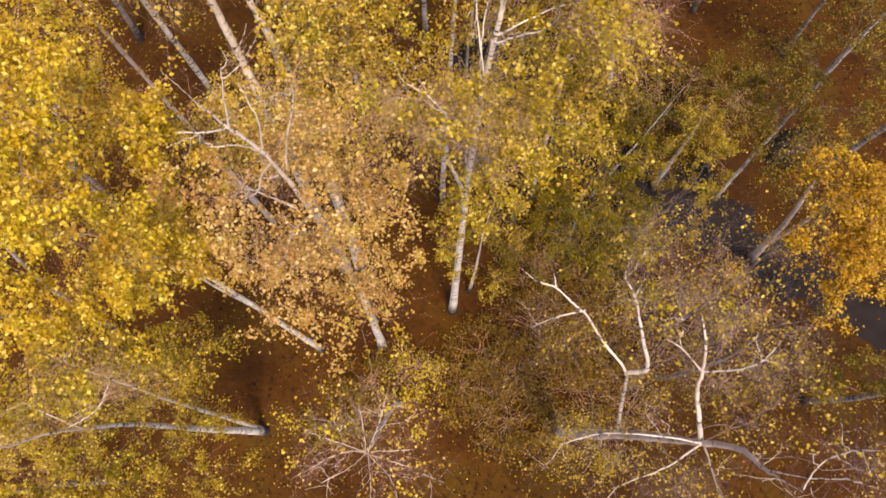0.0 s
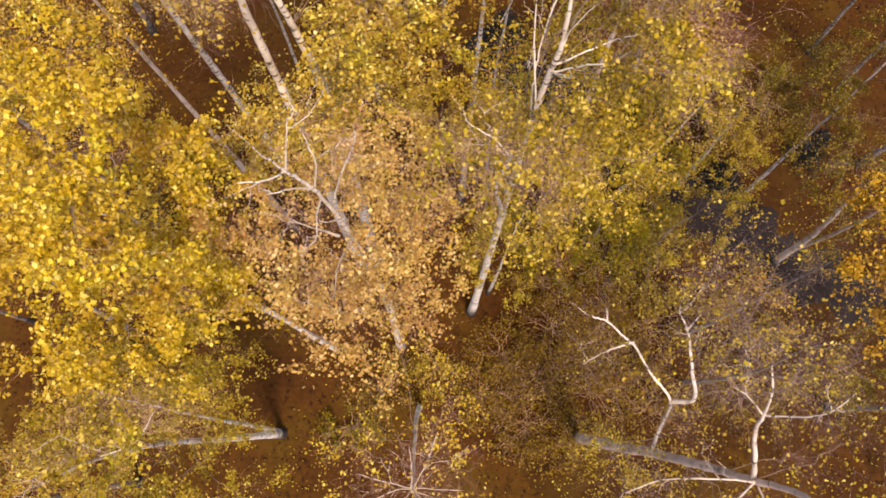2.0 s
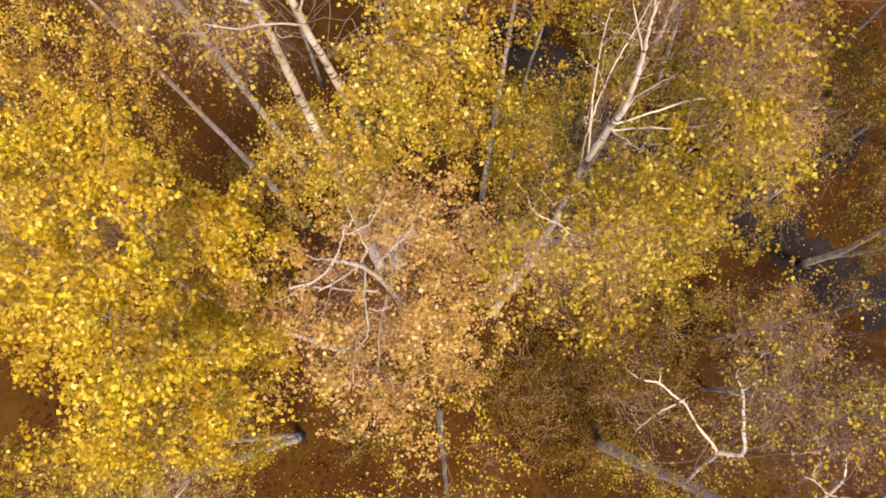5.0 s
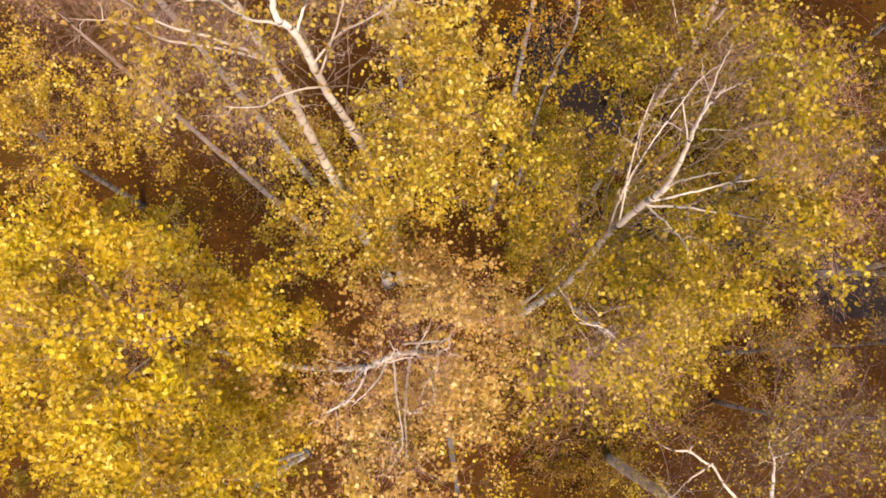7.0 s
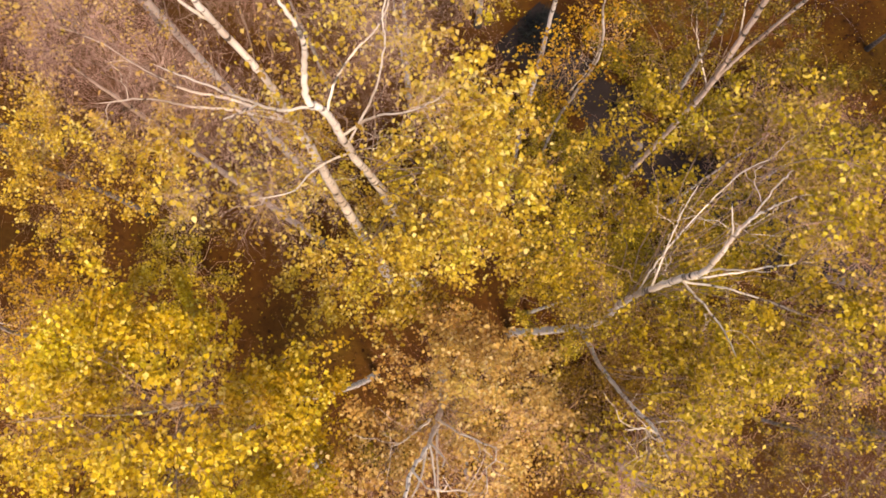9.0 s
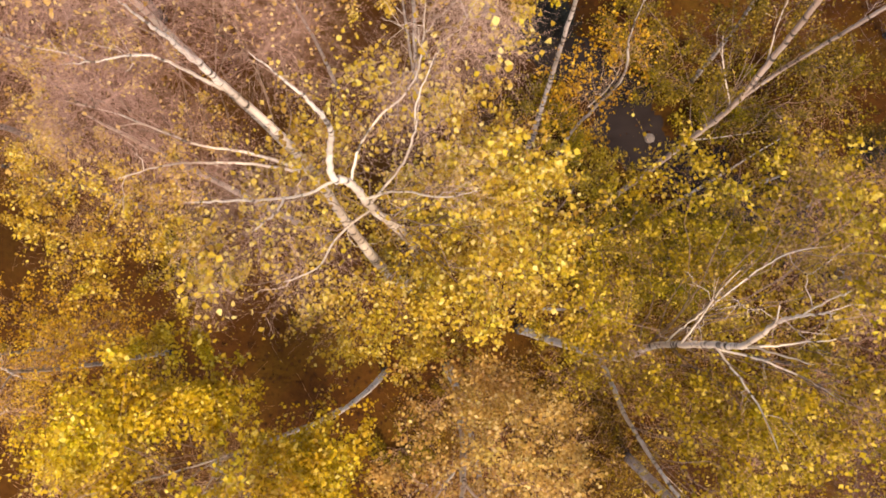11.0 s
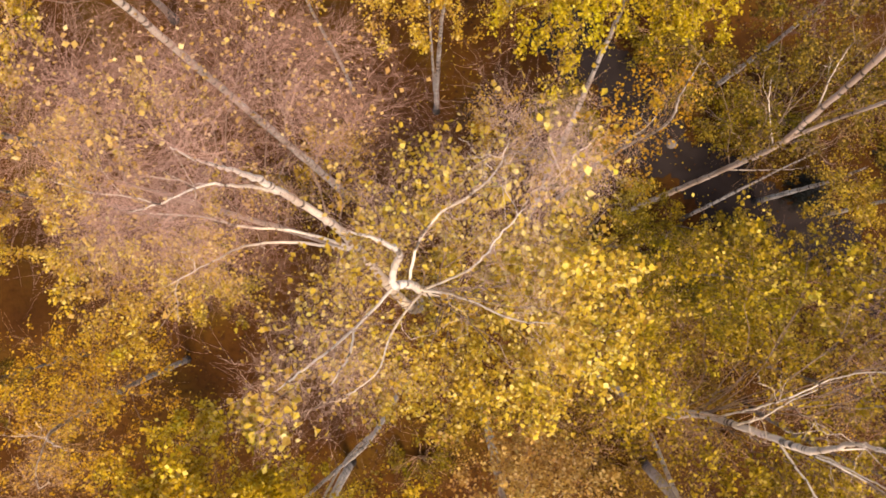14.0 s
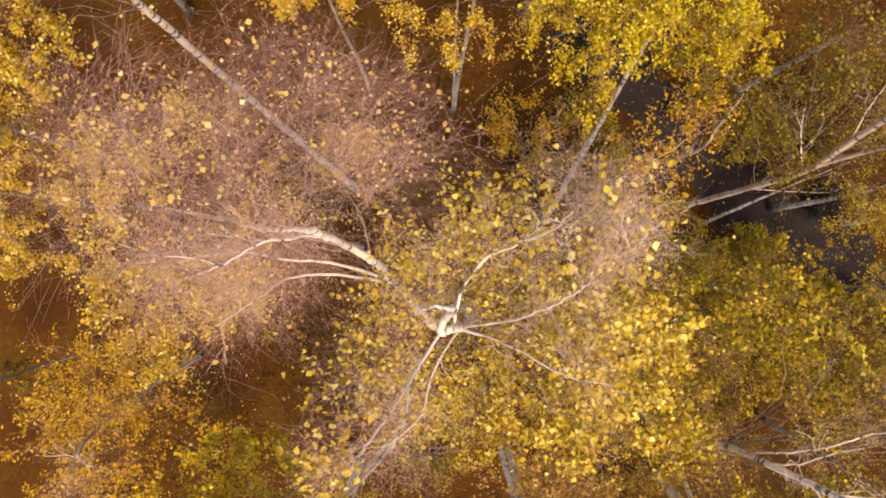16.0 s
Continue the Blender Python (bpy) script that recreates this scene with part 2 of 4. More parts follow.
def stem_mesh(name, points, r0, r1, mat, sides=10, steps=8, gnarl=0.0, flare=0.0, taper=0.8):
    """One stem or limb: tapered, slightly uneven, with a swollen foot where it meets the ground."""
    path = smooth_path(points, steps)
    s = np.concatenate([[0], np.cumsum(np.linalg.norm(np.diff(path, axis=0), axis=1))])
    s /= s[-1]
    r = r0 + (r1 - r0) * s ** taper
    r = r * (1 + 0.04 * np.sin(s * 41 + r0 * 900) + 0.035 * rng.standard_normal(len(path)))
    r *= np.clip((1.01 - s) / 0.10, 0.05, 1.0) ** 0.7
    if flare:
        r[0] *= 1 + flare
        r[1] *= 1 + flare * 0.35
    if gnarl:
        path[1:-1] += rng.standard_normal((len(path) - 2, 3)) * gnarl
    v, f = tubes(path[None], r[None], sides)
    # close the tip
    tip = len(v)
    v = np.vstack([v, path[-1] + (path[-1] - path[-2]) * 0.2])
    last = (len(path) - 1) * sides
    caps = np.array([[last + a, last + (a + 1) % sides, tip, tip] for a in range(sides)])
    me = bpy.data.meshes.new(name)
    me.from_pydata(v.tolist(), [], f.tolist() + [c[:3].tolist() for c in caps])
    me.polygons.foreach_set("use_smooth", np.full(len(me.polygons), True))
    me.materials.append(mat)
    return me, path, r


def unit(a):
    return a / (np.linalg.norm(a, axis=-1, keepdims=True) + 1e-9)


def leaf_mesh(name, centres, size, mat, droop=0.5, flat=0.35, shaped=False):
    """Many small leaves, each a folded pointed blade of its own."""
    n = len(centres)
    axis = rng.standard_normal((n, 3))
    axis[:, 2] = axis[:, 2] * 0.6 - droop
    axis = unit(axis)
    nrm = rng.standard_normal((n, 3)) * (1 - flat)
    nrm[:, 2] += flat * 2.0
    side = unit(np.cross(axis, nrm))
    up = np.cross(side, axis)
    ln = size * rng.uniform(0.5, 1.4, n)[:, None]
    wd = ln * rng.uniform(0.34, 0.46, n)[:, None]
    fold = ln * rng.uniform(-0.05, 0.16, n)[:, None]
    a = centres
    b = centres + axis * ln * 0.42 + side * wd + up * fold
    c = centres + axis * ln
    d = centres + axis * ln * 0.42 - side * wd + up * fold
    if shaped:
        # broad base and drawn-out tip
        b, d = b - axis * ln * 0.12, d - axis * ln * 0.12
        e, g = centres + axis * ln * 0.66 + side * wd * 0.62 + up * fold * 0.7, centres + axis * ln * 0.66 - side * wd * 0.62 + up * fold * 0.7
        verts = np.stack([a, b, e, c, g, d], 1).reshape(-1, 3)
        base = np.arange(n)[:, None] * 6
        faces = np.concatenate([base + [0, 1, 2], base + [0, 2, 3], base + [0, 3, 4], base + [0, 4, 5]], 1).reshape(-1, 3)
    else:
        verts = np.stack([a, b, c, d], 1).reshape(-1, 3)
        base = np.arange(n)[:, None] * 4
        faces = np.concatenate([base + [0, 1, 2], base + [0, 2, 3]], 1).reshape(-1, 3)
    return mesh_of(name, verts, faces, mat)


# ---------------------------------------------------------------- trees
def sprays(limb_paths, count, length, droop, rise, spread, joints=4):
    """Fine side shoots along the limbs: paths (count, joints, 3)."""
    starts, ways = [], []
    weights = np.array([np.linalg.norm(np.diff(p, axis=0), axis=1).sum() for p in limb_paths])
    pick = rng.choice(len(limb_paths), count, p=weights / weights.sum())
    for i in pick:
        p = limb_paths[i]
        s = rng.uniform(0.12, 1.0) ** 0.8 * (len(p) - 1)
        k = min(int(s), len(p) - 2)
        starts.append(p[k] + (p[k + 1] - p[k]) * (s - k))
        ways.append(unit(p[k + 1] - p[k]))
    starts, ways = np.array(starts), np.array(ways)
    side = unit(rng.standard_normal((count, 3)))
    side -= ways * (side * ways).sum(1, keepdims=True) * 0.8
    way = unit(ways * 0.55 + unit(side) * spread + np.array([0, 0, rise]))
    ln = length * rng.uniform(0.35, 1.25, count)
    t = np.linspace(0, 1, joints)
    path = starts[:, None] + way[:, None] * (ln[:, None] * t)[:, :, None]
    path[:, :, 2] -= (t ** 2)[None] * (droop * ln * rng.uniform(0.4, 1.4, count))[:, None]
    path[:, 1:] += np.cumsum(rng.standard_normal((count, joints - 1, 3)), 1) * (ln * 0.055)[:, None, None]
    return path


def foliage_clump(bough, r, n_shoots, per_shoot, n_leaves, droop=0.3):
    """The spray at the end of one bough: shoots, twigs and the places of its leaves."""
    tail = bough[len(bough) // 2:]
    sh = sprays([tail], n_shoots, r * 0.95, droop, 0.15, 1.0)
    tw = sprays([q for q in sh], n_shoots * per_shoot, r * 0.55, droop + 0.15, 0.0, 0.9, 3)
    n = len(tw)
    full = rng.gamma(0.4, 1.0, n)
    who = rng.choice(n, n_leaves, p=full / full.sum())
    s = rng.uniform(0.0, 1.0, n_leaves) ** 0.6 * 2
    k = np.minimum(s.astype(int), 1)
    pos = tw[who, k] + (tw[who, k + 1] - tw[who, k]) * (s - k)[:, None]
    pos += rng.standard_normal((n_leaves, 3)) * 0.036
    return sh, tw, pos


def auto_clumps(low, high, reach, count, line):
    """Places for a loose crown round a stem: wide below, narrow above, uneven on all sides."""
    out = []
    turn = rng.uniform(0, 6.28)
    for i in range(count):
        f = (i + rng.uniform(0, 0.9)) / count
        z = low + (high - low) * f
        az = turn + i * 2.4 + rng.normal(0, 0.4)
        d = reach * (1.0 - 0.65 * f ** 1.5) * rng.uniform(0.45, 1.1)
        k = int(np.abs(line[:, 2] - z).argmin())
        out.append((line[k, 0] + math.cos(az) * d, line[k, 1] + math.sin(az) * d, z, reach * rng.uniform(0.26, 0.42)))
    return out


def birch(label, foot, trunk, limbs=(), second=(), girth=0.10, top=0.005, clumps=(), auto=None, dense=3600, leaf=0.036, foliage=None, twig=None,
          haze=0, haze_length=0.5, bark=None, trunk_bark=None, limb_bark=None, stout=1.0, taper=0.8, clear=0.11, shoots=13, per_shoot=4, low_share=1.0, fork=0.62):
    """A birch: stem(s), modelled limbs, boughs that carry clumps of leaves (x, y, z, radius and, where it is thin, its share of leaves), and fine bare twigs.
    All joints are given in the world; the tree stands at its foot. dense: leaves for each square metre of a clump's plan."""
    global rng
    rng = np.random.default_rng(int(abs(foot[0]) * 1000) * 7919 + int(abs(foot[1]) * 1000))
    foliage, twig, bark = foliage or GOLD, twig or TWIG, bark or BARK
    root = tagged(new("birch_tree"), label, "tree", "birches of the wood")
    root.location = foot
    o = np.array(foot)
    joints = np.array([foot, *trunk], float) - o
    joints[0, 2] = -0.08
    me, path, rad = stem_mesh("trunk", joints, girth, top, trunk_bark or bark, 12, 10, 0.004, 0.45, taper)
    stem = part("trunk", me, root)
    lines, stems, srad = [], [path], [rad]
    for st in second:
        pts = np.array(st, float) - o
        me, p2, r2 = stem_mesh("second_stem", pts, girth * fork * (0.6 if pts[0, 2] > 5 else 1), top * 0.6, bark, 10, 8, 0.003)
        part("second_stem", me, root)
        stems.append(p2)
        srad.append(r2)
        lines.append(p2[len(p2) // 2:])
    for lim in limbs:
        pts = np.array(lim, float) - o
        near = np.abs(path - pts[0]).sum(1).argmin()
        r0 = stout * float(np.clip(rad[near] * 0.6, 0.009, 0.016))
        me, p2, _ = stem_mesh("limb", pts, r0, 0.0035, limb_bark or BARK_THIN, 7, 6, 0.003)
        part("limb", me, stem)
        lines.append(p2)
        stems.append(p2[2:-3])
        srad.append(np.full(len(p2) - 5, 0.03))
    lines.append(path[int(len(path) * 0.75):])
    if limbs:
        # crooked branchlets off the limbs, each with a few of its own
        br = sprays(lines, 2 * len(lines), 0.34, -0.15, 0.1, 0.75, 6)
        br[:, 2:] += np.cumsum(rng.standard_normal((len(br), 4, 3)) * 0.018, 1)
        fr = sprays([q for q in br], 2 * len(br), 0.22, 0.0, 0.15, 0.8, 4)
        bv, bf = tubes(br, stout * np.linspace(0.0042, 0.0016, 6)[None].repeat(len(br), 0), 5)
        fv, ff = tubes(fr, np.linspace(0.0016, 0.0008, 4)[None].repeat(len(fr), 0), 4)
        tagged(part("branchlet_spray", mesh_of("branchlet_spray", np.vstack([bv, fv]), np.vstack([bf, ff + len(bv)]), BARK_TAN, True), root), kind="stuff")
    bare = np.vstack(lines)
    every, everyr = np.vstack(stems), np.concatenate(srad)
    marks = [tuple(np.array(c[:3]) - o) + (c[3], c[4] if len(c) > 4 else 1.0) for c in clumps]
    if auto:
        marks += [(*c, low_share) for c in auto_clumps(*auto, path)]
    shs, tws, spots, boughs = [], [], [], []
    for x, y, z, r, share in marks:
        c = np.array([x, y, z])
        flat = np.hypot(every[:, 0] - x, every[:, 1] - y)
        miss = np.abs(every[:, 2] - (z - 0.25 - rng.uniform(0.35, 0.9) * flat)) + rng.uniform(0.6, 1.1) * flat
        k = int(miss.argmin())
        a = every[k]
        t = np.linspace(0, 1, 8)[:, None]
        p = a + (c - a) * t
        p[:, 2] += (0.28 * np.linalg.norm(c[:2] - a[:2]) * np.sin(t * math.pi))[:, 0]
        p[1:-1] += rng.standard_normal((6, 3)) * 0.025
        v, f = tubes(p[None], np.linspace(float(np.clip(everyr[k] * 0.15, 0.0038, 0.008)), 0.0025, 8)[None], 6)
        boughs.append(p[2:])
        part("bough", mesh_of("bough", v, f, BOUGH, True), stem)
        sh, tw, pos = foliage_clump(p, r * 1.25, shoots if share > 0.5 else shoots * 2, per_shoot if share > 0.5 else per_shoot * 2, max(20, int(dense * 1.2 * share * r * r * 3.1)))
        # few leaves are left upon the sunlit upper side of the limbs
        flat = np.hypot(pos[:, None, 0] - bare[None, :, 0], pos[:, None, 1] - bare[None, :, 1])
        over = ((flat < clear) & (pos[:, None, 2] > bare[None, :, 2] - 0.05)).any(1)
        pos = pos[~over | (rng.uniform(0, 1, len(pos)) < 0.2)]
        shs.append(sh)
        tws.append(tw)
        spots.append(pos)
    if haze:
        sh = sprays(lines if limbs else boughs, haze // 4, haze_length, 0.2, 0.25, 0.9)
        shs.append(sh)
        tws.append(sprays([q for q in sh], haze, haze_length * 0.6, 0.4, 0.05, 0.8, 3))
    if shs:
        sh, tw = np.concatenate(shs), np.concatenate(tws)
        fine = {TWIG.name: 0.7, TWIG_MAUVE.name: 0.50}.get(twig.name, 0.42)
        sv, sf = tubes(sh, fine * np.linspace(0.0020, 0.0009, 4)[None].repeat(len(sh), 0), 3)
        tv, tf = tubes(tw, fine * np.linspace(0.0011, 0.0006, 3)[None].repeat(len(tw), 0), 3)
        tagged(part("spray", mesh_of("spray", np.vstack([sv, tv]), np.vstack([sf, tf + len(sv)]), twig), root), kind="stuff")
    if spots:
        part("crown", leaf_mesh("crown", np.concatenate(spots), leaf, foliage, shaped=leaf > 0.04), root, LEAF_LOOK[foliage.name])
    return root


def shrub(label, foot, height, radius, stems, leaves, foliage, leaf=0.05):
    """Young growth: many thin stems from one root, with leaves to the ends."""
    global rng
    rng = np.random.default_rng(int(abs(foot[0]) * 1000) * 7919 + int(abs(foot[1]) * 1000))
    root = tagged(new("shrub"), label, "shrub", "undergrowth shrubs")
    root.location = foot
    t = np.linspace(0, 1, 6)
    az, out = rng.uniform(0, 6.28, stems), radius * np.sqrt(rng.uniform(0.05, 1, stems))
    h = height * (1.0 - 0.55 * (out / radius) ** 2) * rng.uniform(0.7, 1.1, stems)
    p = np.zeros((stems, 6, 3))
    p[:, :, 0], p[:, :, 1] = (np.cos(az) * out)[:, None] * t ** 1.2, (np.sin(az) * out)[:, None] * t ** 1.2
    p[:, :, 2] = h[:, None] * t ** 0.8 - 0.03
    p[:, 1:] += rng.standard_normal((stems, 5, 3)) * 0.06 * radius
    v, f = tubes(p, np.linspace(0.008, 0.003, 6)[None].repeat(stems, 0), 5)
    part("stem_spray", mesh_of("stem_spray", v, f, TWIG, True), root)
    tw = sprays([q[2:] for q in p], stems * 6, radius * 0.5, 0.2, 0.25, 0.9)
    v, f = tubes(tw, np.linspace(0.0016, 0.0008, 4)[None].repeat(len(tw), 0), 3)
    tagged(part("spray", mesh_of("spray", v, f, TWIG), root), kind="stuff")
    full = rng.gamma(0.4, 1.0, len(tw))
    who = rng.choice(len(tw), leaves, p=full / full.sum())
    s = rng.uniform(0.1, 1.0, leaves) * 3
    k = np.minimum(s.astype(int), 2)
    pos = tw[who, k] + (tw[who, k + 1] - tw[who, k]) * (s - k)[:, None] + rng.standard_normal((leaves, 3)) * 0.07
    pos[:, 2] = np.maximum(pos[:, 2], 0.06)
    part("foliage", leaf_mesh("foliage", pos, leaf, foliage), root)
    return root


# ---------------------------------------------------------------- ground
def lie(x, y):
    """Height of the ground."""
    return 0.05 * np.sin(x * 0.9 + 0.4) * np.cos(y * 0.8) + 0.03 * np.sin(x * 2.3 + y * 1.7)


def build_ground():
    near = np.linspace(-18, 18, 181)
    far = np.array([24, 40, 80, 160, 400.0])
    xs = np.concatenate([-far[::-1], near, far])
    ys = xs + 5.0
    gx, gy = np.meshgrid(xs, ys)
    fade = np.clip(1.6 - np.maximum(np.abs(gx), np.abs(gy - 5)) / 18, 0, 1)
    z = (lie(gx, gy) + rng.normal(0, 0.012, gx.shape)) * fade
    v = np.stack([gx, gy, z], -1).reshape(-1, 3)
    n = len(xs)
    i, j = np.meshgrid(np.arange(n - 1), np.arange(n - 1), indexing="ij")
    a = (i * n + j).ravel()
    me = mesh_of("ground", v, np.stack([a, a + 1, a + n + 1, a + n], -1), SOIL, True)
    tagged(new("ground", me), "rust-brown forest floor of leaf litter and dead fern", "ground", kind="structure")


build_ground()


WAY = [(0.6, 11.2, 0), (2.3, 9.5, 0), (3.3, 8.0, 0), (4.5, 7.1, 0), (5.7, 6.3, 0), (7.2, 5.4, 0), (8.2, 4.6, 0), (9.6, 3.6, 0), (12.0, 2.6, 0)]


def build_strip(name, text, category, way, half, lift, mat):
    """A strip of bare ground that winds between the stems, with ragged edges that sink under the litter."""
    line = smooth_path(way, 18)
    d = unit(np.gradient(line, axis=0))
    side = np.stack([-d[:, 1], d[:, 0], 0 * d[:, 0]], 1)
    cols = np.linspace(-1, 1, 15)
    s = np.arange(len(line))
    wl = half * (1 + 0.26 * np.sin(s * 0.24) + 0.2 * np.sin(s * 0.65 + 1) + rng.normal(0, 0.08, len(s)))
    wr = half * (1 + 0.24 * np.sin(s * 0.21 + 2) + 0.2 * np.sin(s * 0.55) + rng.normal(0, 0.08, len(s)))
    v = []
    for c in cols:
        p = line + side * (np.where(c < 0, wl, wr) * c)[:, None]
        p[:, 2] = lie(p[:, 0], p[:, 1]) + lift - (lift + 0.03) * abs(c) ** 6 + rng.normal(0, 0.006, len(s))
        v.append(p)
    v = np.array(v)
    m, n = v.shape[:2]
    i, j = np.meshgrid(np.arange(m - 1), np.arange(n - 1), indexing="ij")
    a = (i * n + j).ravel()
    me = mesh_of(name, v.reshape(-1, 3), np.stack([a, a + n, a + n + 1, a + 1], -1), mat, True)
    tagged(new(name, me), text, category, kind="structure")


# two darker strips paint the shade of the trees on this floor
build_strip("shaded_verge", "brown soil beside the track, darkened for tree shade", "ground", WAY, 3.0, 0.03, SOIL_SHADED)
build_strip("shaded_strip", "brown soil strip in the wood, darkened for tree shade", "ground", [(3.2, -2.0, 0), (4.8, 0.2, 0), (6.6, 1.8, 0), (8.6, 2.4, 0), (11.0, 2.2, 0)], 2.0, 0.045, SOIL_SHADED)
build_strip("forest_track", "bare grey trodden soil strip across the litter", "track", WAY, 0.9, 0.06, MUD)

# ---------------------------------------------------------------- the tall birches in the middle of the wood
birch("slender white birch with tan thinning foliage and bare top", (-1.53, 2.50, 0.0),
      [(-1.39, 2.57, 5.8), (-1.42, 2.56, 8.0), (-1.45, 2.55, 10.1), (-1.53, 2.49, 11.6), (-1.63, 2.41, 12.3), (-1.68, 2.32, 12.9), (-1.76, 2.33, 13.3)],
      limbs=[[(-1.53, 2.51, 11.7), (-1.42, 2.49, 12.3), (-1.43, 2.52, 12.8)], [(-1.63, 2.42, 12.3), (-1.52, 2.41, 12.8), (-1.45, 2.46, 13.1)],
             [(-1.48, 2.6, 11.0), (-1.30, 2.58, 11.8), (-1.12, 2.58, 12.4), (-1.09, 2.60, 12.7)], [(-1.63, 2.41, 12.3), (-1.69, 2.23, 12.6), (-1.84, 2.14, 12.8)],
             [(-1.55, 2.45, 11.8), (-1.59, 2.31, 12.2), (-1.72, 2.16, 12.5)], [(-1.53, 2.49, 11.4), (-1.47, 2.18, 11.9), (-1.41, 1.92, 12.2), (-1.48, 1.77, 12.4)],
             [(-1.48, 2.49, 9.9), (-1.48, 2.11, 10.6), (-1.45, 1.76, 11.0), (-1.45, 1.60, 11.2)], [(-1.55, 2.50, 10.2), (-1.72, 2.42, 10.8), (-1.86, 2.39, 11.2)]],
      girth=0.10, top=0.004, dense=1350, foliage=PEACH, twig=TWIG_PALE, haze=450, haze_length=0.5, shoots=15, per_shoot=5, stout=1.0, taper=1.0, clear=0.17,
      clumps=[(-1.05, 2.75, 11.6, 0.45), (-1.1, 2.25, 11.4, 0.5), (-1.5, 1.75, 11.7, 0.45), (-1.35, 1.55, 10.7, 0.55), (-1.75, 2.5, 10.8, 0.4),
              (-1.55, 2.9, 11.2, 0.4), (-2.0, 2.1, 11.5, 0.5), (-0.75, 1.9, 9.6, 0.5), (-1.9, 1.9, 10.4, 0.55), (-0.95, 2.9, 10.2, 0.5), (-1.0, 3.0, 9.0, 0.5), (-0.55, 2.4, 10.6, 0.35), (-1.55, 2.35, 9.7, 0.45), (-1.3, 2.15, 10.0, 0.4), (-1.27, 2.3, 8.9, 0.35), (-1.2, 2.25, 7.9, 0.35), (-1.27, 2.35, 7.0, 0.35), (-1.55, 3.1, 10.3, 0.4), (-1.25, 3.2, 10.3, 0.4), (-0.95, 3.0, 10.3, 0.4)])

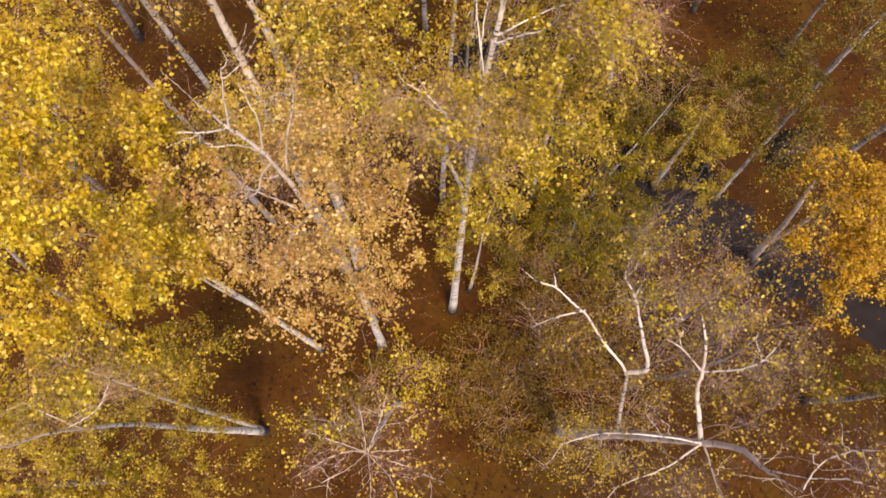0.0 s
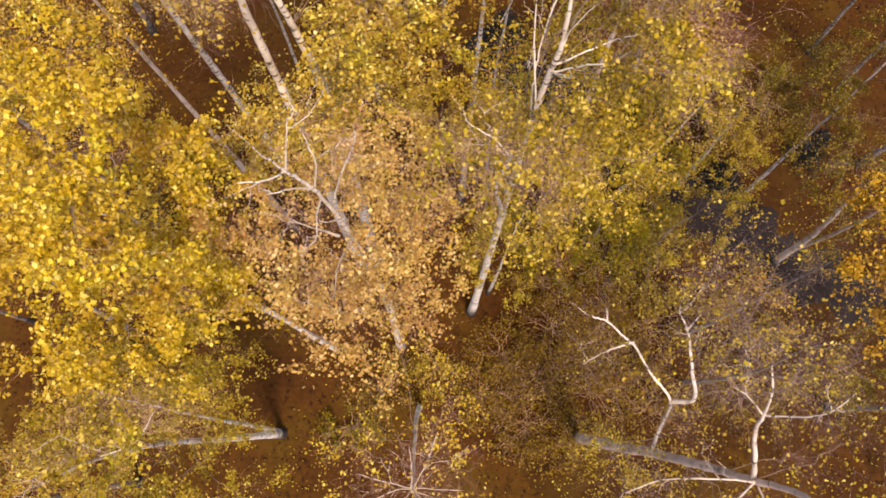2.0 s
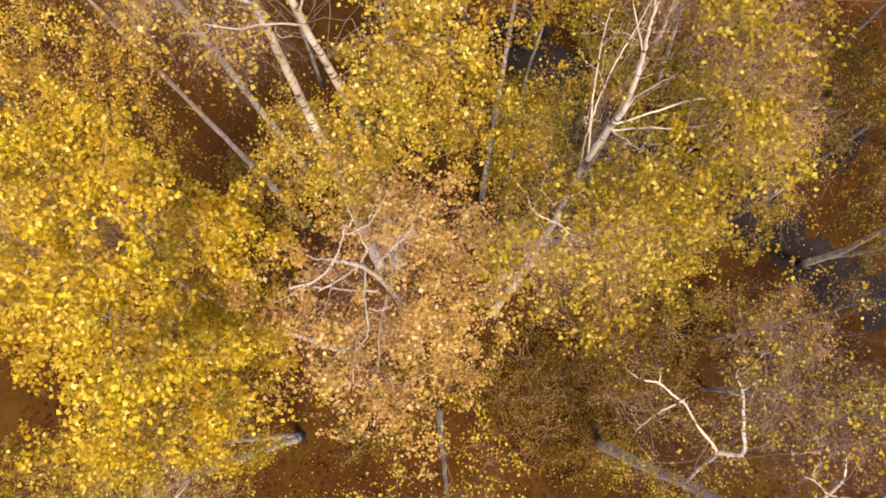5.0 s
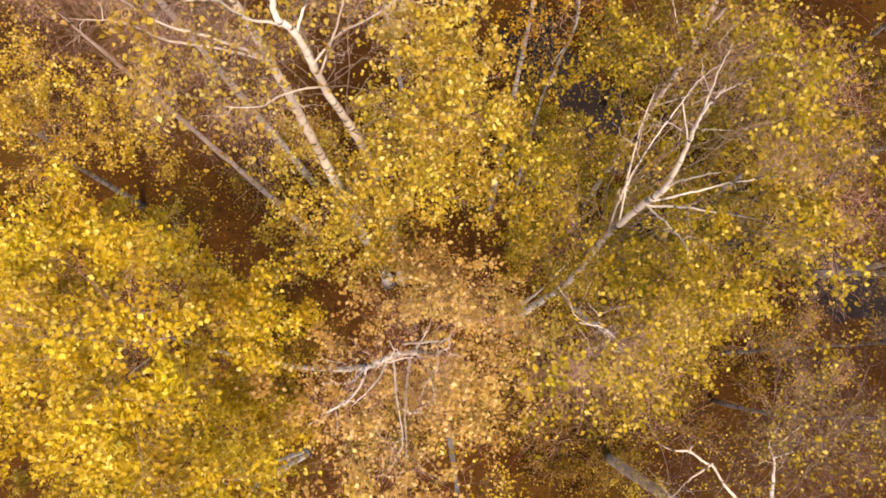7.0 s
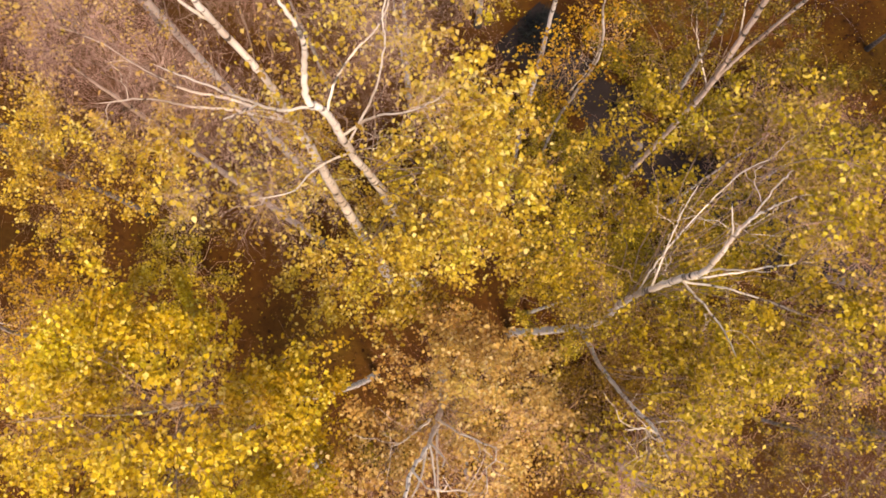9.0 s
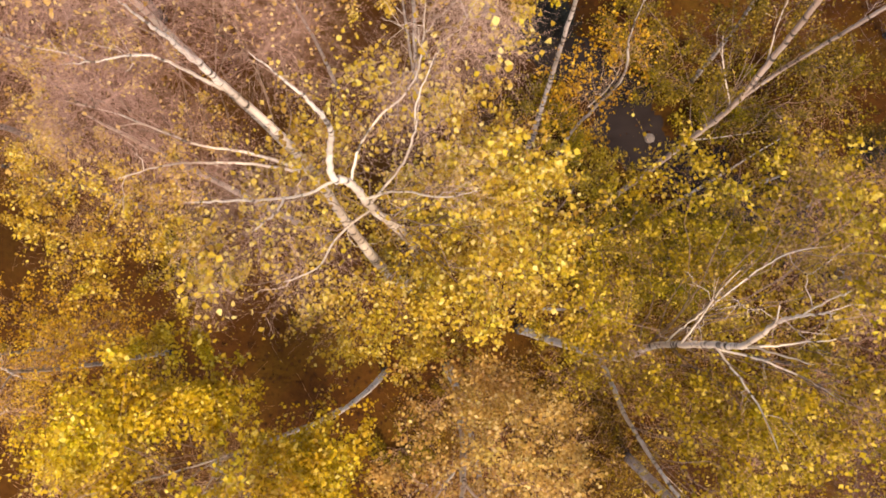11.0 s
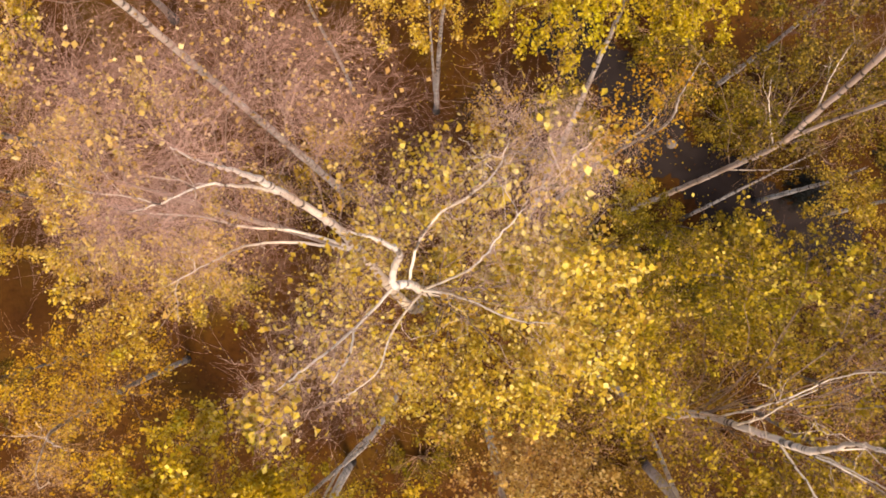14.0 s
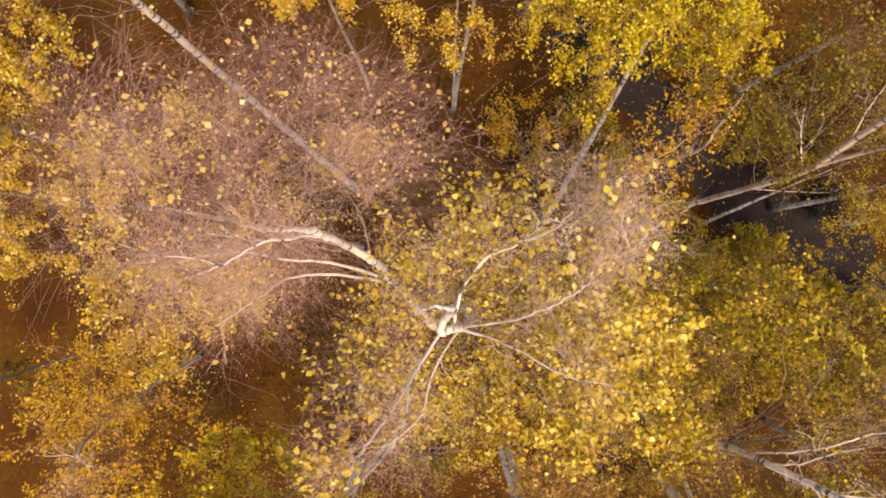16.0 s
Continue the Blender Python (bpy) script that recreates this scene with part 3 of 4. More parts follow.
birch("tall forked birch with yellowing olive leaves", (0.22, 3.36, 0.0),
      [(0.28, 3.36, 5.0), (0.35, 3.40, 8.7), (0.43, 3.62, 10.0), (0.50, 3.71, 11.2), (0.55, 3.74, 11.8), (0.56, 3.91, 12.3), (0.51, 3.97, 12.7), (0.51, 4.00, 13.1)],
      second=[[(0.34, 3.38, 7.9), (0.22, 3.22, 9.0), (0.08, 3.0, 10.2), (0.05, 2.73, 11.4), (0.05, 2.62, 12.0), (0.0, 2.46, 12.5)]],
      limbs=[[(0.53, 3.70, 11.5), (0.78, 3.72, 11.7), (1.05, 3.76, 11.85), (1.34, 3.78, 11.9)], [(0.52, 3.69, 11.4), (0.76, 3.61, 11.65), (0.93, 3.51, 11.9), (1.0, 3.38, 12.3)], [(0.55, 3.74, 11.8), (0.60, 3.72, 12.1), (0.70, 3.66, 12.5)],
             [(0.52, 3.69, 11.4), (0.56, 3.49, 11.7), (0.57, 3.31, 12.0), (0.45, 3.12, 12.5)], [(0.45, 3.65, 10.3), (0.42, 3.80, 10.8), (0.43, 3.95, 11.3), (0.49, 4.11, 11.7), (0.60, 4.27, 12.0), (0.66, 4.37, 12.3), (0.76, 4.40, 12.6)],
             [(0.45, 3.70, 10.8), (0.36, 3.92, 11.5), (0.33, 4.14, 12.0), (0.34, 4.3, 12.4)], [(0.56, 3.91, 12.3), (0.36, 4.05, 12.8)], [(0.51, 3.97, 12.7), (0.45, 4.08, 13.2), (0.44, 4.12, 13.4)],
             [(0.04, 2.60, 12.1), (-0.10, 2.66, 12.3), (-0.28, 2.68, 12.5)]],
      girth=0.095, top=0.016, taper=0.95, dense=1150, foliage=OLIVE, twig=TWIG_PALE, haze=250, haze_length=0.4, shoots=15, per_shoot=4, stout=0.68,
      clumps=[(0.15, 2.55, 12.4, 0.35, 0.8), (0.4, 2.7, 12.2, 0.35, 0.8), (-0.15, 2.5, 12.5, 0.32, 0.8), (0.1, 3.6, 10.6, 0.4, 0.45), (-0.1, 3.9, 10.4, 0.4), (0.75, 4.0, 11.2, 0.3), (0.5, 2.3, 11.5, 0.45, 0.6), (0.93, 3.36, 11.2, 0.55), (1.1, 3.16, 12.3, 0.4), (1.67, 3.25, 10.4, 0.45, 0.55), (-0.45, 4.0, 11.1, 0.4),
              (0.93, 2.75, 11.1, 0.5), (-0.25, 2.4, 12.2, 0.4, 0.45), (0.55, 2.2, 11.6, 0.3, 0.6), (1.3, 3.1, 12.4, 0.35), (-0.35, 2.35, 12.8, 0.35, 0.45), (0.75, 4.4, 10.7, 0.5),
              (1.0, 4.8, 11.0, 0.5), (1.35, 4.2, 9.6, 0.6), (0.3, 3.3, 10.8, 0.35, 0.6), (0.75, 3.2, 11.2, 0.35, 0.7), (0.15, 4.6, 9.2, 0.35, 0.8), (0.16, 5.2, 8.2, 0.35, 0.8), (0.0, 3.05, 7.6, 0.3), (1.35, 4.7, 12.1, 0.35), (1.5, 4.0, 12.0, 0.38), (1.2, 5.0, 11.8, 0.35), (1.65, 4.4, 11.8, 0.38), (1.1, 4.0, 12.6, 0.25)] + [
              (0.49, 5.17, 11.0, 0.45), (0.74, 5.13, 11.5, 0.4), (0.87, 4.92, 12.0, 0.35), (1.05, 4.62, 12.5, 0.3), (1.13, 4.23, 12.9, 0.25), (1.41, 4.37, 12.9, 0.3), (1.44, 3.87, 12.7, 0.3),
              (1.44, 3.55, 12.4, 0.35), (1.36, 3.31, 12.0, 0.4), (1.16, 3.27, 11.5, 0.4), (0.88, 3.2, 11.0, 0.4), (0.48, 2.95, 11.0, 0.4), (0.82, 2.78, 11.5, 0.4), (1.25, 2.78, 11.5, 0.4), (0.5, 2.61, 11.5, 0.35),
              (2.04, 4.22, 10.8, 0.5), (1.53, 4.46, 11.0, 0.5), (0.2, 4.0, 9.6, 0.4), (-0.05, 3.52, 9.8, 0.35),
              (1.05, 4.5, 12.1, 0.45, 0.12), (1.43, 4.03, 12.1, 0.45, 0.12), (1.19, 4.16, 12.1, 0.45, 0.12), (1.62, 3.81, 12.1, 0.45, 0.12), (1.75, 4.4, 12.2, 0.5, 0.1), (1.9, 3.6, 12.0, 0.5, 0.1), (1.6, 3.2, 12.2, 0.45, 0.1), (1.8, 4.8, 11.8, 0.5, 0.1), (1.0, 4.9, 12.2, 0.4, 0.12), (0.3, 2.55, 12.1, 0.4, 0.15), (0.42, 3.5, 8.8, 0.32, 0.7), (0.25, 3.3, 8.5, 0.3, 0.7), (0.5, 3.7, 9.1, 0.35, 0.7), (0.29, 4.6, 10.5, 0.35, 0.7), (0.1, 4.75, 10.3, 0.3, 0.7)])

birch("thin young birch stem beside the forked birch", (0.63, 3.82, 0.0), [(0.72, 3.86, 2.0), (0.76, 3.90, 4.5), (0.9, 4.1, 6.0)],
      girth=0.05, auto=(3.0, 6.0, 0.9, 8), dense=2200, foliage=OLIVE)

birch("crooked birch with twisted bare limbs and few leaves", (2.63, 0.35, 0.0),
      [(2.60, 0.26, 3.2), (2.63, 0.18, 6.4), (2.66, 0.10, 8.4), (2.63, 0.03, 9.8), (2.72, -0.03, 10.5), (2.69, -0.19, 11.0), (2.70, -0.34, 11.6)],
      second=[[(2.62, 0.19, 6.2), (2.37, 0.56, 7.6), (2.16, 0.85, 8.8), (1.84, 1.14, 9.2), (1.59, 1.38, 9.6), (1.45, 1.45, 9.8), (1.18, 1.60, 10.1), (0.95, 1.64, 10.3), (0.76, 1.73, 10.5)],
              [(2.16, 0.85, 8.8), (2.33, 0.87, 9.1), (2.20, 1.15, 9.5), (2.02, 1.50, 10.0), (1.84, 1.67, 10.3)], 
              [(2.64, 0.04, 9.7), (2.51, 0.24, 10.1), (2.42, 0.52, 10.4), (2.38, 0.66, 10.7), (2.25, 0.84, 11.2), (2.14, 1.04, 11.5)]],
      limbs=[[(2.38, 0.66, 10.7), (2.55, 0.64, 11.0), (2.65, 0.67, 11.3), (2.72, 0.81, 11.6)], [(2.38, 0.66, 10.7), (2.09, 0.81, 11.1), (1.89, 0.88, 11.3)],
             [(2.63, 0.03, 9.8), (1.98, 0.10, 10.4), (1.39, 0.12, 10.8), (0.96, 0.03, 11.1)], [(2.62, 0.03, 9.8), (2.05, -0.18, 10.4), (1.65, -0.28, 10.7), (1.43, -0.33, 10.9)],
             [(2.69, -0.19, 11.0), (2.76, -0.24, 11.6), (2.84, -0.24, 12.0), (2.92, -0.30, 12.3)], [(2.70, -0.34, 11.6), (2.66, -0.14, 12.0), (2.71, -0.05, 12.3), (2.76, -0.04, 12.6)],
             [(2.64, 0.02, 9.8), (2.55, -0.26, 10.2), (2.48, -0.45, 10.5)], [(1.54, 1.44, 9.7), (1.18, 1.32, 10.0), (0.86, 1.16, 10.3)], [(1.18, 1.60, 10.1), (1.11, 1.69, 10.4)],
             [(2.02, 1.53, 10.0), (2.04, 1.64, 10.4)]],
      girth=0.115, top=0.012, taper=1.4, fork=0.45, bark=BARK_TAN, trunk_bark=BARK_PINK, limb_bark=BARK_TAN, stout=0.75, dense=130, leaf=0.034, foliage=OLIVE, twig=TWIG_DIM, haze=700, haze_length=0.5, shoots=18, per_shoot=6,
      clumps=[(1.76, 1.83, 11.6, 0.6), (1.87, 1.2, 11.8, 0.55), (1.9, 1.35, 10.7, 0.6), (3.2, 0.4, 10.4, 0.7), (2.6, 1.0, 10.9, 0.6), (3.0, 1.1, 9.6, 0.8), (2.2, -0.4, 10.0, 0.6), (3.3, -0.2, 11.4, 0.6), (2.51, 2.45, 9.8, 0.55), (3.02, 2.03, 9.8, 0.6), (3.32, 1.52, 9.8, 0.6), (2.63, 1.84, 9.8, 0.55), (3.82, 1.2, 9.8, 0.6), (3.27, 2.4, 9.6, 0.5),
              (2.37, 0.35, 2.5, 0.35, 5), (2.36, 0.32, 4.0, 0.4, 5), (2.37, 0.28, 5.5, 0.35, 4), (2.4, 0.25, 7.0, 0.35, 3), (2.75, 0.0, 3.2, 0.45, 6), (2.8, -0.1, 4.6, 0.5, 6), (2.75, -0.2, 6.2, 0.45, 5)],
      auto=(5.0, 9.5, 1.9, 9))

birch("nearly bare birch with a fan of pale twigs at its tip", (-1.06, 1.09, 0.0), [(-1.0, 0.8, 3.5), (-0.9, 0.35, 7.0), (-0.80, -0.02, 9.8), (-0.81, 0.07, 10.2)],
      limbs=[[(-0.81, -0.01, 9.8), (-1.03, -0.02, 10.2), (-1.39, -0.22, 10.5)], [(-0.81, -0.01, 9.8), (-1.03, 0.08, 10.2), (-1.28, 0.18, 10.5)],
             [(-0.81, -0.01, 9.8), (-0.79, 0.18, 10.2), (-0.80, 0.42, 10.6)], [(-0.79, -0.01, 9.8), (-0.64, 0.28, 10.2), (-0.54, 0.53, 10.5)],
             [(-0.79, -0.03, 9.8), (-0.43, -0.13, 10.1), (-0.02, -0.29, 10.4)], [(-0.79, -0.03, 9.8), (-0.72, -0.27, 10.2), (-0.69, -0.50, 10.5)],
             [(-0.81, -0.03, 9.8), (-0.94, -0.16, 10.2), (-1.17, -0.28, 10.4)], [(-0.77, -0.01, 9.8), (-0.31, 0.01, 10.3)], [(-0.77, -0.05, 9.8), (-0.54, -0.24, 10.2), (-0.43, -0.45, 10.5)]],
      girth=0.075, limb_bark=BARK_TAN, stout=0.55, dense=210, foliage=YELLOW, twig=TWIG_PALE, haze=550, haze_length=0.42,
      clumps=[(-0.4, 0.9, 9.5, 0.5), (-0.95, 0.5, 9.9, 0.45), (-0.9, 1.8, 9.2, 0.5), (-1.5, 0.4, 9.3, 0.5), (-0.2, 0.1, 9.0, 0.5), (-0.6, -0.4, 9.3, 0.5)], auto=(5.5, 8.6, 1.2, 3))

birch("twin-stemmed birch with dull golden foliage", (-4.33, 0.49, 0.0), [(-4.38, 0.42, 4.2), (-4.32, 0.40, 7.2), (-4.33, 0.25, 9.2), (-4.33, 0.10, 10.0), (-4.27, 0.04, 10.6)],
      second=[[(-4.33, 0.52, 0.1), (-4.32, 0.66, 3.1), (-4.23, 0.79, 6.3), (-4.05, 0.88, 8.6), (-3.93, 0.93, 10.0)]],
      limbs=[[(-4.34, 0.30, 8.5), (-4.23, 0.37, 9.3), (-4.34, 0.53, 9.9)], [(-4.32, 0.30, 9.0), (-3.62, 0.45, 9.8), (-3.16, 0.75, 10.5)]],
      girth=0.10, dense=1300, foliage=OLIVE, haze=800,
      clumps=[(-3.9, 1.2, 9.8, 0.55), (-3.2, 1.0, 9.0, 0.5), (-3.1, 0.5, 11.4, 0.4), (-4.6, 1.0, 9.6, 0.6), (-4.2, -0.2, 9.6, 0.6), (-5.0, 0.3, 9.2, 0.6),
              (-4.4, 0.5, 3.6, 0.4), (-4.3, 0.75, 4.4, 0.4), (-4.45, 0.4, 5.0, 0.4), (-4.3, 0.55, 5.8, 0.4), (-4.2, 0.85, 6.6, 0.4), (-4.35, 0.35, 7.2, 0.4), (-4.15, 0.9, 7.8, 0.4)], auto=(5.5, 9.2, 1.6, 12))

birch("stout white birch with a full bright yellow crown", (-3.02, 2.42, 0.0), [(-3.10, 2.38, 3.0), (-3.26, 2.41, 6.0), (-3.45, 2.49, 7.6), (-3.62, 2.60, 9.2), (-3.67, 2.70, 10.4), (-3.65, 2.76, 11.0), (-3.53, 2.80, 11.7)],
      second=[[(-3.22, 2.40, 5.2), (-3.43, 2.42, 6.7), (-3.50, 2.40, 8.0), (-3.53, 2.35, 8.8), (-3.59, 2.20, 10.2), (-3.66, 2.01, 11.0)]],
      limbs=[[(-3.64, 2.74, 10.8), (-3.30, 2.81, 11.5), (-3.32, 2.80, 12.0)], [(-3.67, 2.69, 10.4), (-3.72, 2.48, 10.8), (-3.78, 2.24, 11.3)],
             [(-3.66, 2.70, 10.2), (-4.1, 2.65, 10.8), (-4.28, 2.72, 11.5), (-4.32, 2.75, 12.2)]],
      girth=0.08, dense=3300, foliage=YELLOW, haze=900, shoots=15, per_shoot=4,
      clumps=[(-2.87, 2.75, 13.1, 0.35), (-3.05, 2.2, 12.8, 0.4), (-2.8, 2.75, 11.7, 0.45), (-2.8, 1.65, 12.7, 0.4), (-2.5, 1.45, 11.8, 0.45), (-3.9, 3.3, 12.1, 0.5), (-3.8, 3.3, 11.2, 0.55),
              (-3.1, 3.05, 11.8, 0.45), (-3.5, 2.6, 12.5, 0.45), (-2.75, 2.9, 11.0, 0.45), (-3.2, 2.0, 12.2, 0.45), (-2.9, 1.8, 10.5, 0.5), (-4.2, 2.6, 11.6, 0.55), (-3.8, 1.9, 11.8, 0.5), (-3.5, 1.2, 11.6, 0.5), (-2.5, 2.3, 10.2, 0.4), (-4.5, 3.2, 10.6, 0.5), (-3.1, 2.3, 10.2, 0.4), (-3.55, 2.2, 9.6, 0.5), (-2.95, 2.1, 10.9, 0.4), (-4.6, 2.95, 10.8, 0.45), (-4.9, 2.8, 10.8, 0.45), (-4.8, 2.4, 11.0, 0.5)])

birch("golden birch with pale spreading top limbs", (-2.10, 4.52, 0.0), [(-1.95, 4.57, 6.1), (-1.99, 4.80, 9.0), (-2.2, 4.90, 11.0), (-2.27, 4.98, 11.8), (-2.37, 4.99, 12.1), (-2.34, 5.11, 12.4), (-2.29, 5.18, 12.7), (-2.32, 5.22, 13.0), (-2.41, 5.26, 13.4), (-2.48, 5.26, 13.8)],
      limbs=[[(-2.28, 5.0, 11.8), (-2.22, 5.25, 11.8), (-2.06, 5.47, 11.85), (-1.90, 5.55, 12.0), (-1.77, 5.62, 12.3), (-1.71, 5.66, 12.8), (-1.68, 5.75, 13.2)],
             [(-2.36, 4.98, 12.0), (-2.50, 4.82, 12.4), (-2.60, 4.71, 12.95), (-2.69, 4.64, 13.4), (-2.77, 4.58, 13.8)], [(-2.56, 4.75, 12.75), (-2.56, 4.62, 13.0), (-2.63, 4.50, 13.2)],
             [(-2.20, 4.92, 11.2), (-1.91, 5.05, 12.0), (-1.77, 5.17, 12.6), (-1.75, 5.24, 13.0), (-1.63, 5.38, 13.4)], [(-2.22, 4.93, 11.4), (-1.92, 4.89, 12.0), (-1.61, 4.77, 12.5), (-1.38, 4.76, 12.8)],
             [(-2.21, 4.90, 11.0), (-2.42, 4.63, 11.5), (-2.52, 4.36, 11.9), (-2.73, 4.25, 12.2)]],
      girth=0.145, top=0.009, taper=0.95, dense=1150, leaf=0.042, foliage=PALE_GOLD, twig=TWIG_LIGHT, haze=1300, haze_length=0.45, stout=0.75, clear=0.07, shoots=15, per_shoot=5,
      clumps=[(-1.2, 5.75, 12.3, 0.35, 0.1), (-1.6, 6.0, 12.7, 0.35, 0.1), (-2.6, 4.05, 9.4, 0.45), (-1.7, 3.8, 9.4, 0.5), (-2.05, 3.95, 9.7, 0.5), (-1.25, 4.05, 11.1, 0.45), (-1.9, 4.1, 9.0, 0.45), (-2.6, 5.4, 8.0, 0.5, 0.6), (-3.1, 5.2, 8.2, 0.5, 0.55), (-2.3, 5.6, 7.6, 0.5, 0.55), (-1.7, 5.6, 8.2, 0.5, 0.6), (-1.4, 4.4, 10.3, 0.5), (-0.85, 4.05, 9.8, 0.5), (-1.15, 4.75, 11.8, 0.5), (-0.77, 4.5, 11.2, 0.5), (-1.36, 4.86, 12.1, 0.45)] + [
              (-1.05, 5.35, 11.2, 0.4, 0.45), (-1.5, 5.6, 11.8, 0.45, 0.55), (-0.95, 4.7, 10.3, 0.5), (-1.9, 6.0, 11.2, 0.4, 0.4), (-1.6, 5.0, 11.6, 0.4), (-2.75, 4.35, 11.6, 0.35, 0.4), (-1.2, 4.2, 11.7, 0.4), (-2.95, 4.35, 13.2, 0.15), (-1.1, 5.0, 11.0, 0.5), (-2.5, 5.3, 11.2, 0.4, 0.4), (-2.2, 5.35, 11.7, 0.35, 0.4), (-2.65, 5.0, 11.5, 0.35, 0.4), (-2.9, 5.0, 11.9, 0.35, 0.4), (-2.4, 5.65, 12.1, 0.35, 0.4), (-2.0, 5.6, 12.0, 0.35, 0.4), (-3.1, 4.6, 11.9, 0.35, 0.4), (-3.1, 4.2, 12.6, 0.25, 0.4)] + [
              (-1.5, 4.75, 9.0, 0.45), (-1.35, 4.95, 9.6, 0.45), (-1.6, 5.2, 9.4, 0.4), (-1.95, 4.42, 8.6, 0.4), (-1.8, 4.6, 8.2, 0.35), (-2.15, 4.75, 8.0, 0.4), (-2.35, 4.7, 8.0, 0.35), (-2.05, 4.95, 7.8, 0.4), (-2.7, 4.6, 11.3, 0.4, 0.3), (-2.8, 3.55, 9.4, 0.35), (-2.55, 3.8, 9.4, 0.35), (-2.3, 3.95, 9.5, 0.35), (-1.45, 5.7, 13.3, 0.3, 0.07), (-1.62, 5.78, 13.1, 0.3, 0.07), (-1.3, 5.65, 13.2, 0.3, 0.07), (-1.5, 5.5, 13.1, 0.3, 0.07), (-0.61, 4.68, 11.0, 0.4), (-0.6, 5.1, 10.7, 0.33), (-1.74, 5.16, 10.0, 0.35), (-1.65, 4.85, 10.0, 0.35)])

birch("birch with a hazy crown of bare mauve twigs", (-2.46, 4.46, 0.0), [(-2.42, 4.49, 5.0), (-2.42, 4.58, 8.0), (-2.58, 4.92, 9.8), (-2.76, 5.28, 10.9), (-2.88, 5.45, 11.5), (-3.04, 5.58, 12.0), (-3.14, 5.65, 12.5), (-3.17, 5.65, 13.0), (-3.19, 5.63, 13.45), (-3.20, 5.64, 13.8)],
      limbs=[[(-3.06, 5.60, 12.05), (-3.20, 5.63, 12.3), (-3.26, 5.60, 12.75), (-3.35, 5.58, 12.92), (-3.49, 5.47, 13.15), (-3.62, 5.40, 13.3)],
             [(-2.74, 5.25, 10.8), (-3.25, 5.42, 10.9), (-3.64, 5.46, 11.1), (-3.88, 5.52, 11.45), (-3.95, 5.50, 12.0), (-4.16, 5.51, 12.3)],
             [(-2.74, 5.25, 10.8), (-3.25, 5.33, 10.9), (-3.61, 5.31, 11.1), (-3.72, 5.18, 11.65), (-3.92, 5.00, 12.07)]],
      girth=0.135, top=0.010, taper=1.0, dense=65, foliage=PEACH, twig=TWIG_MAUVE, haze=2000, haze_length=0.5, shoots=38, per_shoot=11,
      clumps=[(-4.0, 6.1, 12.6, 0.7), (-3.6, 5.9, 12.9, 0.6), (-4.0, 5.5, 12.7, 0.65), (-3.0, 6.1, 12.6, 0.6), (-3.1, 6.35, 12.2, 0.5), (-2.9, 6.0, 12.0, 0.45), (-2.7, 6.15, 11.8, 0.6), (-3.3, 6.6, 12.2, 0.7), (-4.4, 5.4, 12.0, 0.45), (-4.5, 5.8, 12.3, 0.6), (-3.7, 5.4, 12.6, 0.4), (-4.4, 6.4, 12.4, 0.6), (-3.8, 6.6, 12.0, 0.55), (-3.2, 7.0, 11.8, 0.5), (-5.0, 6.2, 12.0, 0.6)])

birch("tall white birch with dark banded bark over the grey track", (2.31, 6.29, 0.0),
      [(2.27, 6.35, 2.0), (2.24, 6.40, 4.0), (2.20, 6.46, 6.2), (2.17, 6.53, 8.1), (2.19, 6.72, 8.9), (2.21, 7.05, 10.2), (2.20, 7.35, 11.2)],
      second=[[(2.17, 6.54, 8.2), (2.23, 6.60, 9.0), (2.32, 6.61, 10.4), (2.42, 6.63, 11.4)]],
      limbs=[[(2.19, 6.75, 9.0), (2.08, 7.0, 9.5), (2.05, 7.2, 9.9)], [(2.17, 6.53, 8.0), (1.85, 6.95, 8.6), (1.75, 7.2, 8.9)], [(2.20, 6.46, 6.4), (2.5, 6.35, 7.1), (2.75, 6.3, 7.6)]],
      girth=0.064, top=0.03, bark=BARK_PINK, limb_bark=BARK_TAN, dense=800, foliage=DULL, twig=TWIG_DIM, haze=300, stout=0.8,
      clumps=[(1.1, 7.95, 8.0, 0.5), (1.7, 7.5, 8.2, 0.5), (2.4, 7.35, 8.2, 0.5), (3.0, 7.75, 8.0, 0.5), (1.35, 7.0, 8.0, 0.45), (1.85, 7.0, 8.4, 0.45), (2.8, 7.0, 9.0, 0.45), (1.6, 6.3, 9.6, 0.4), (2.6, 6.2, 8.6, 0.4),
              (2.6, 7.5, 10.2, 0.45), (1.8, 7.6, 10.4, 0.45), (3.3, 7.0, 8.2, 0.45), (2.0, 8.2, 8.6, 0.5), (2.9, 8.4, 7.8, 0.5)])

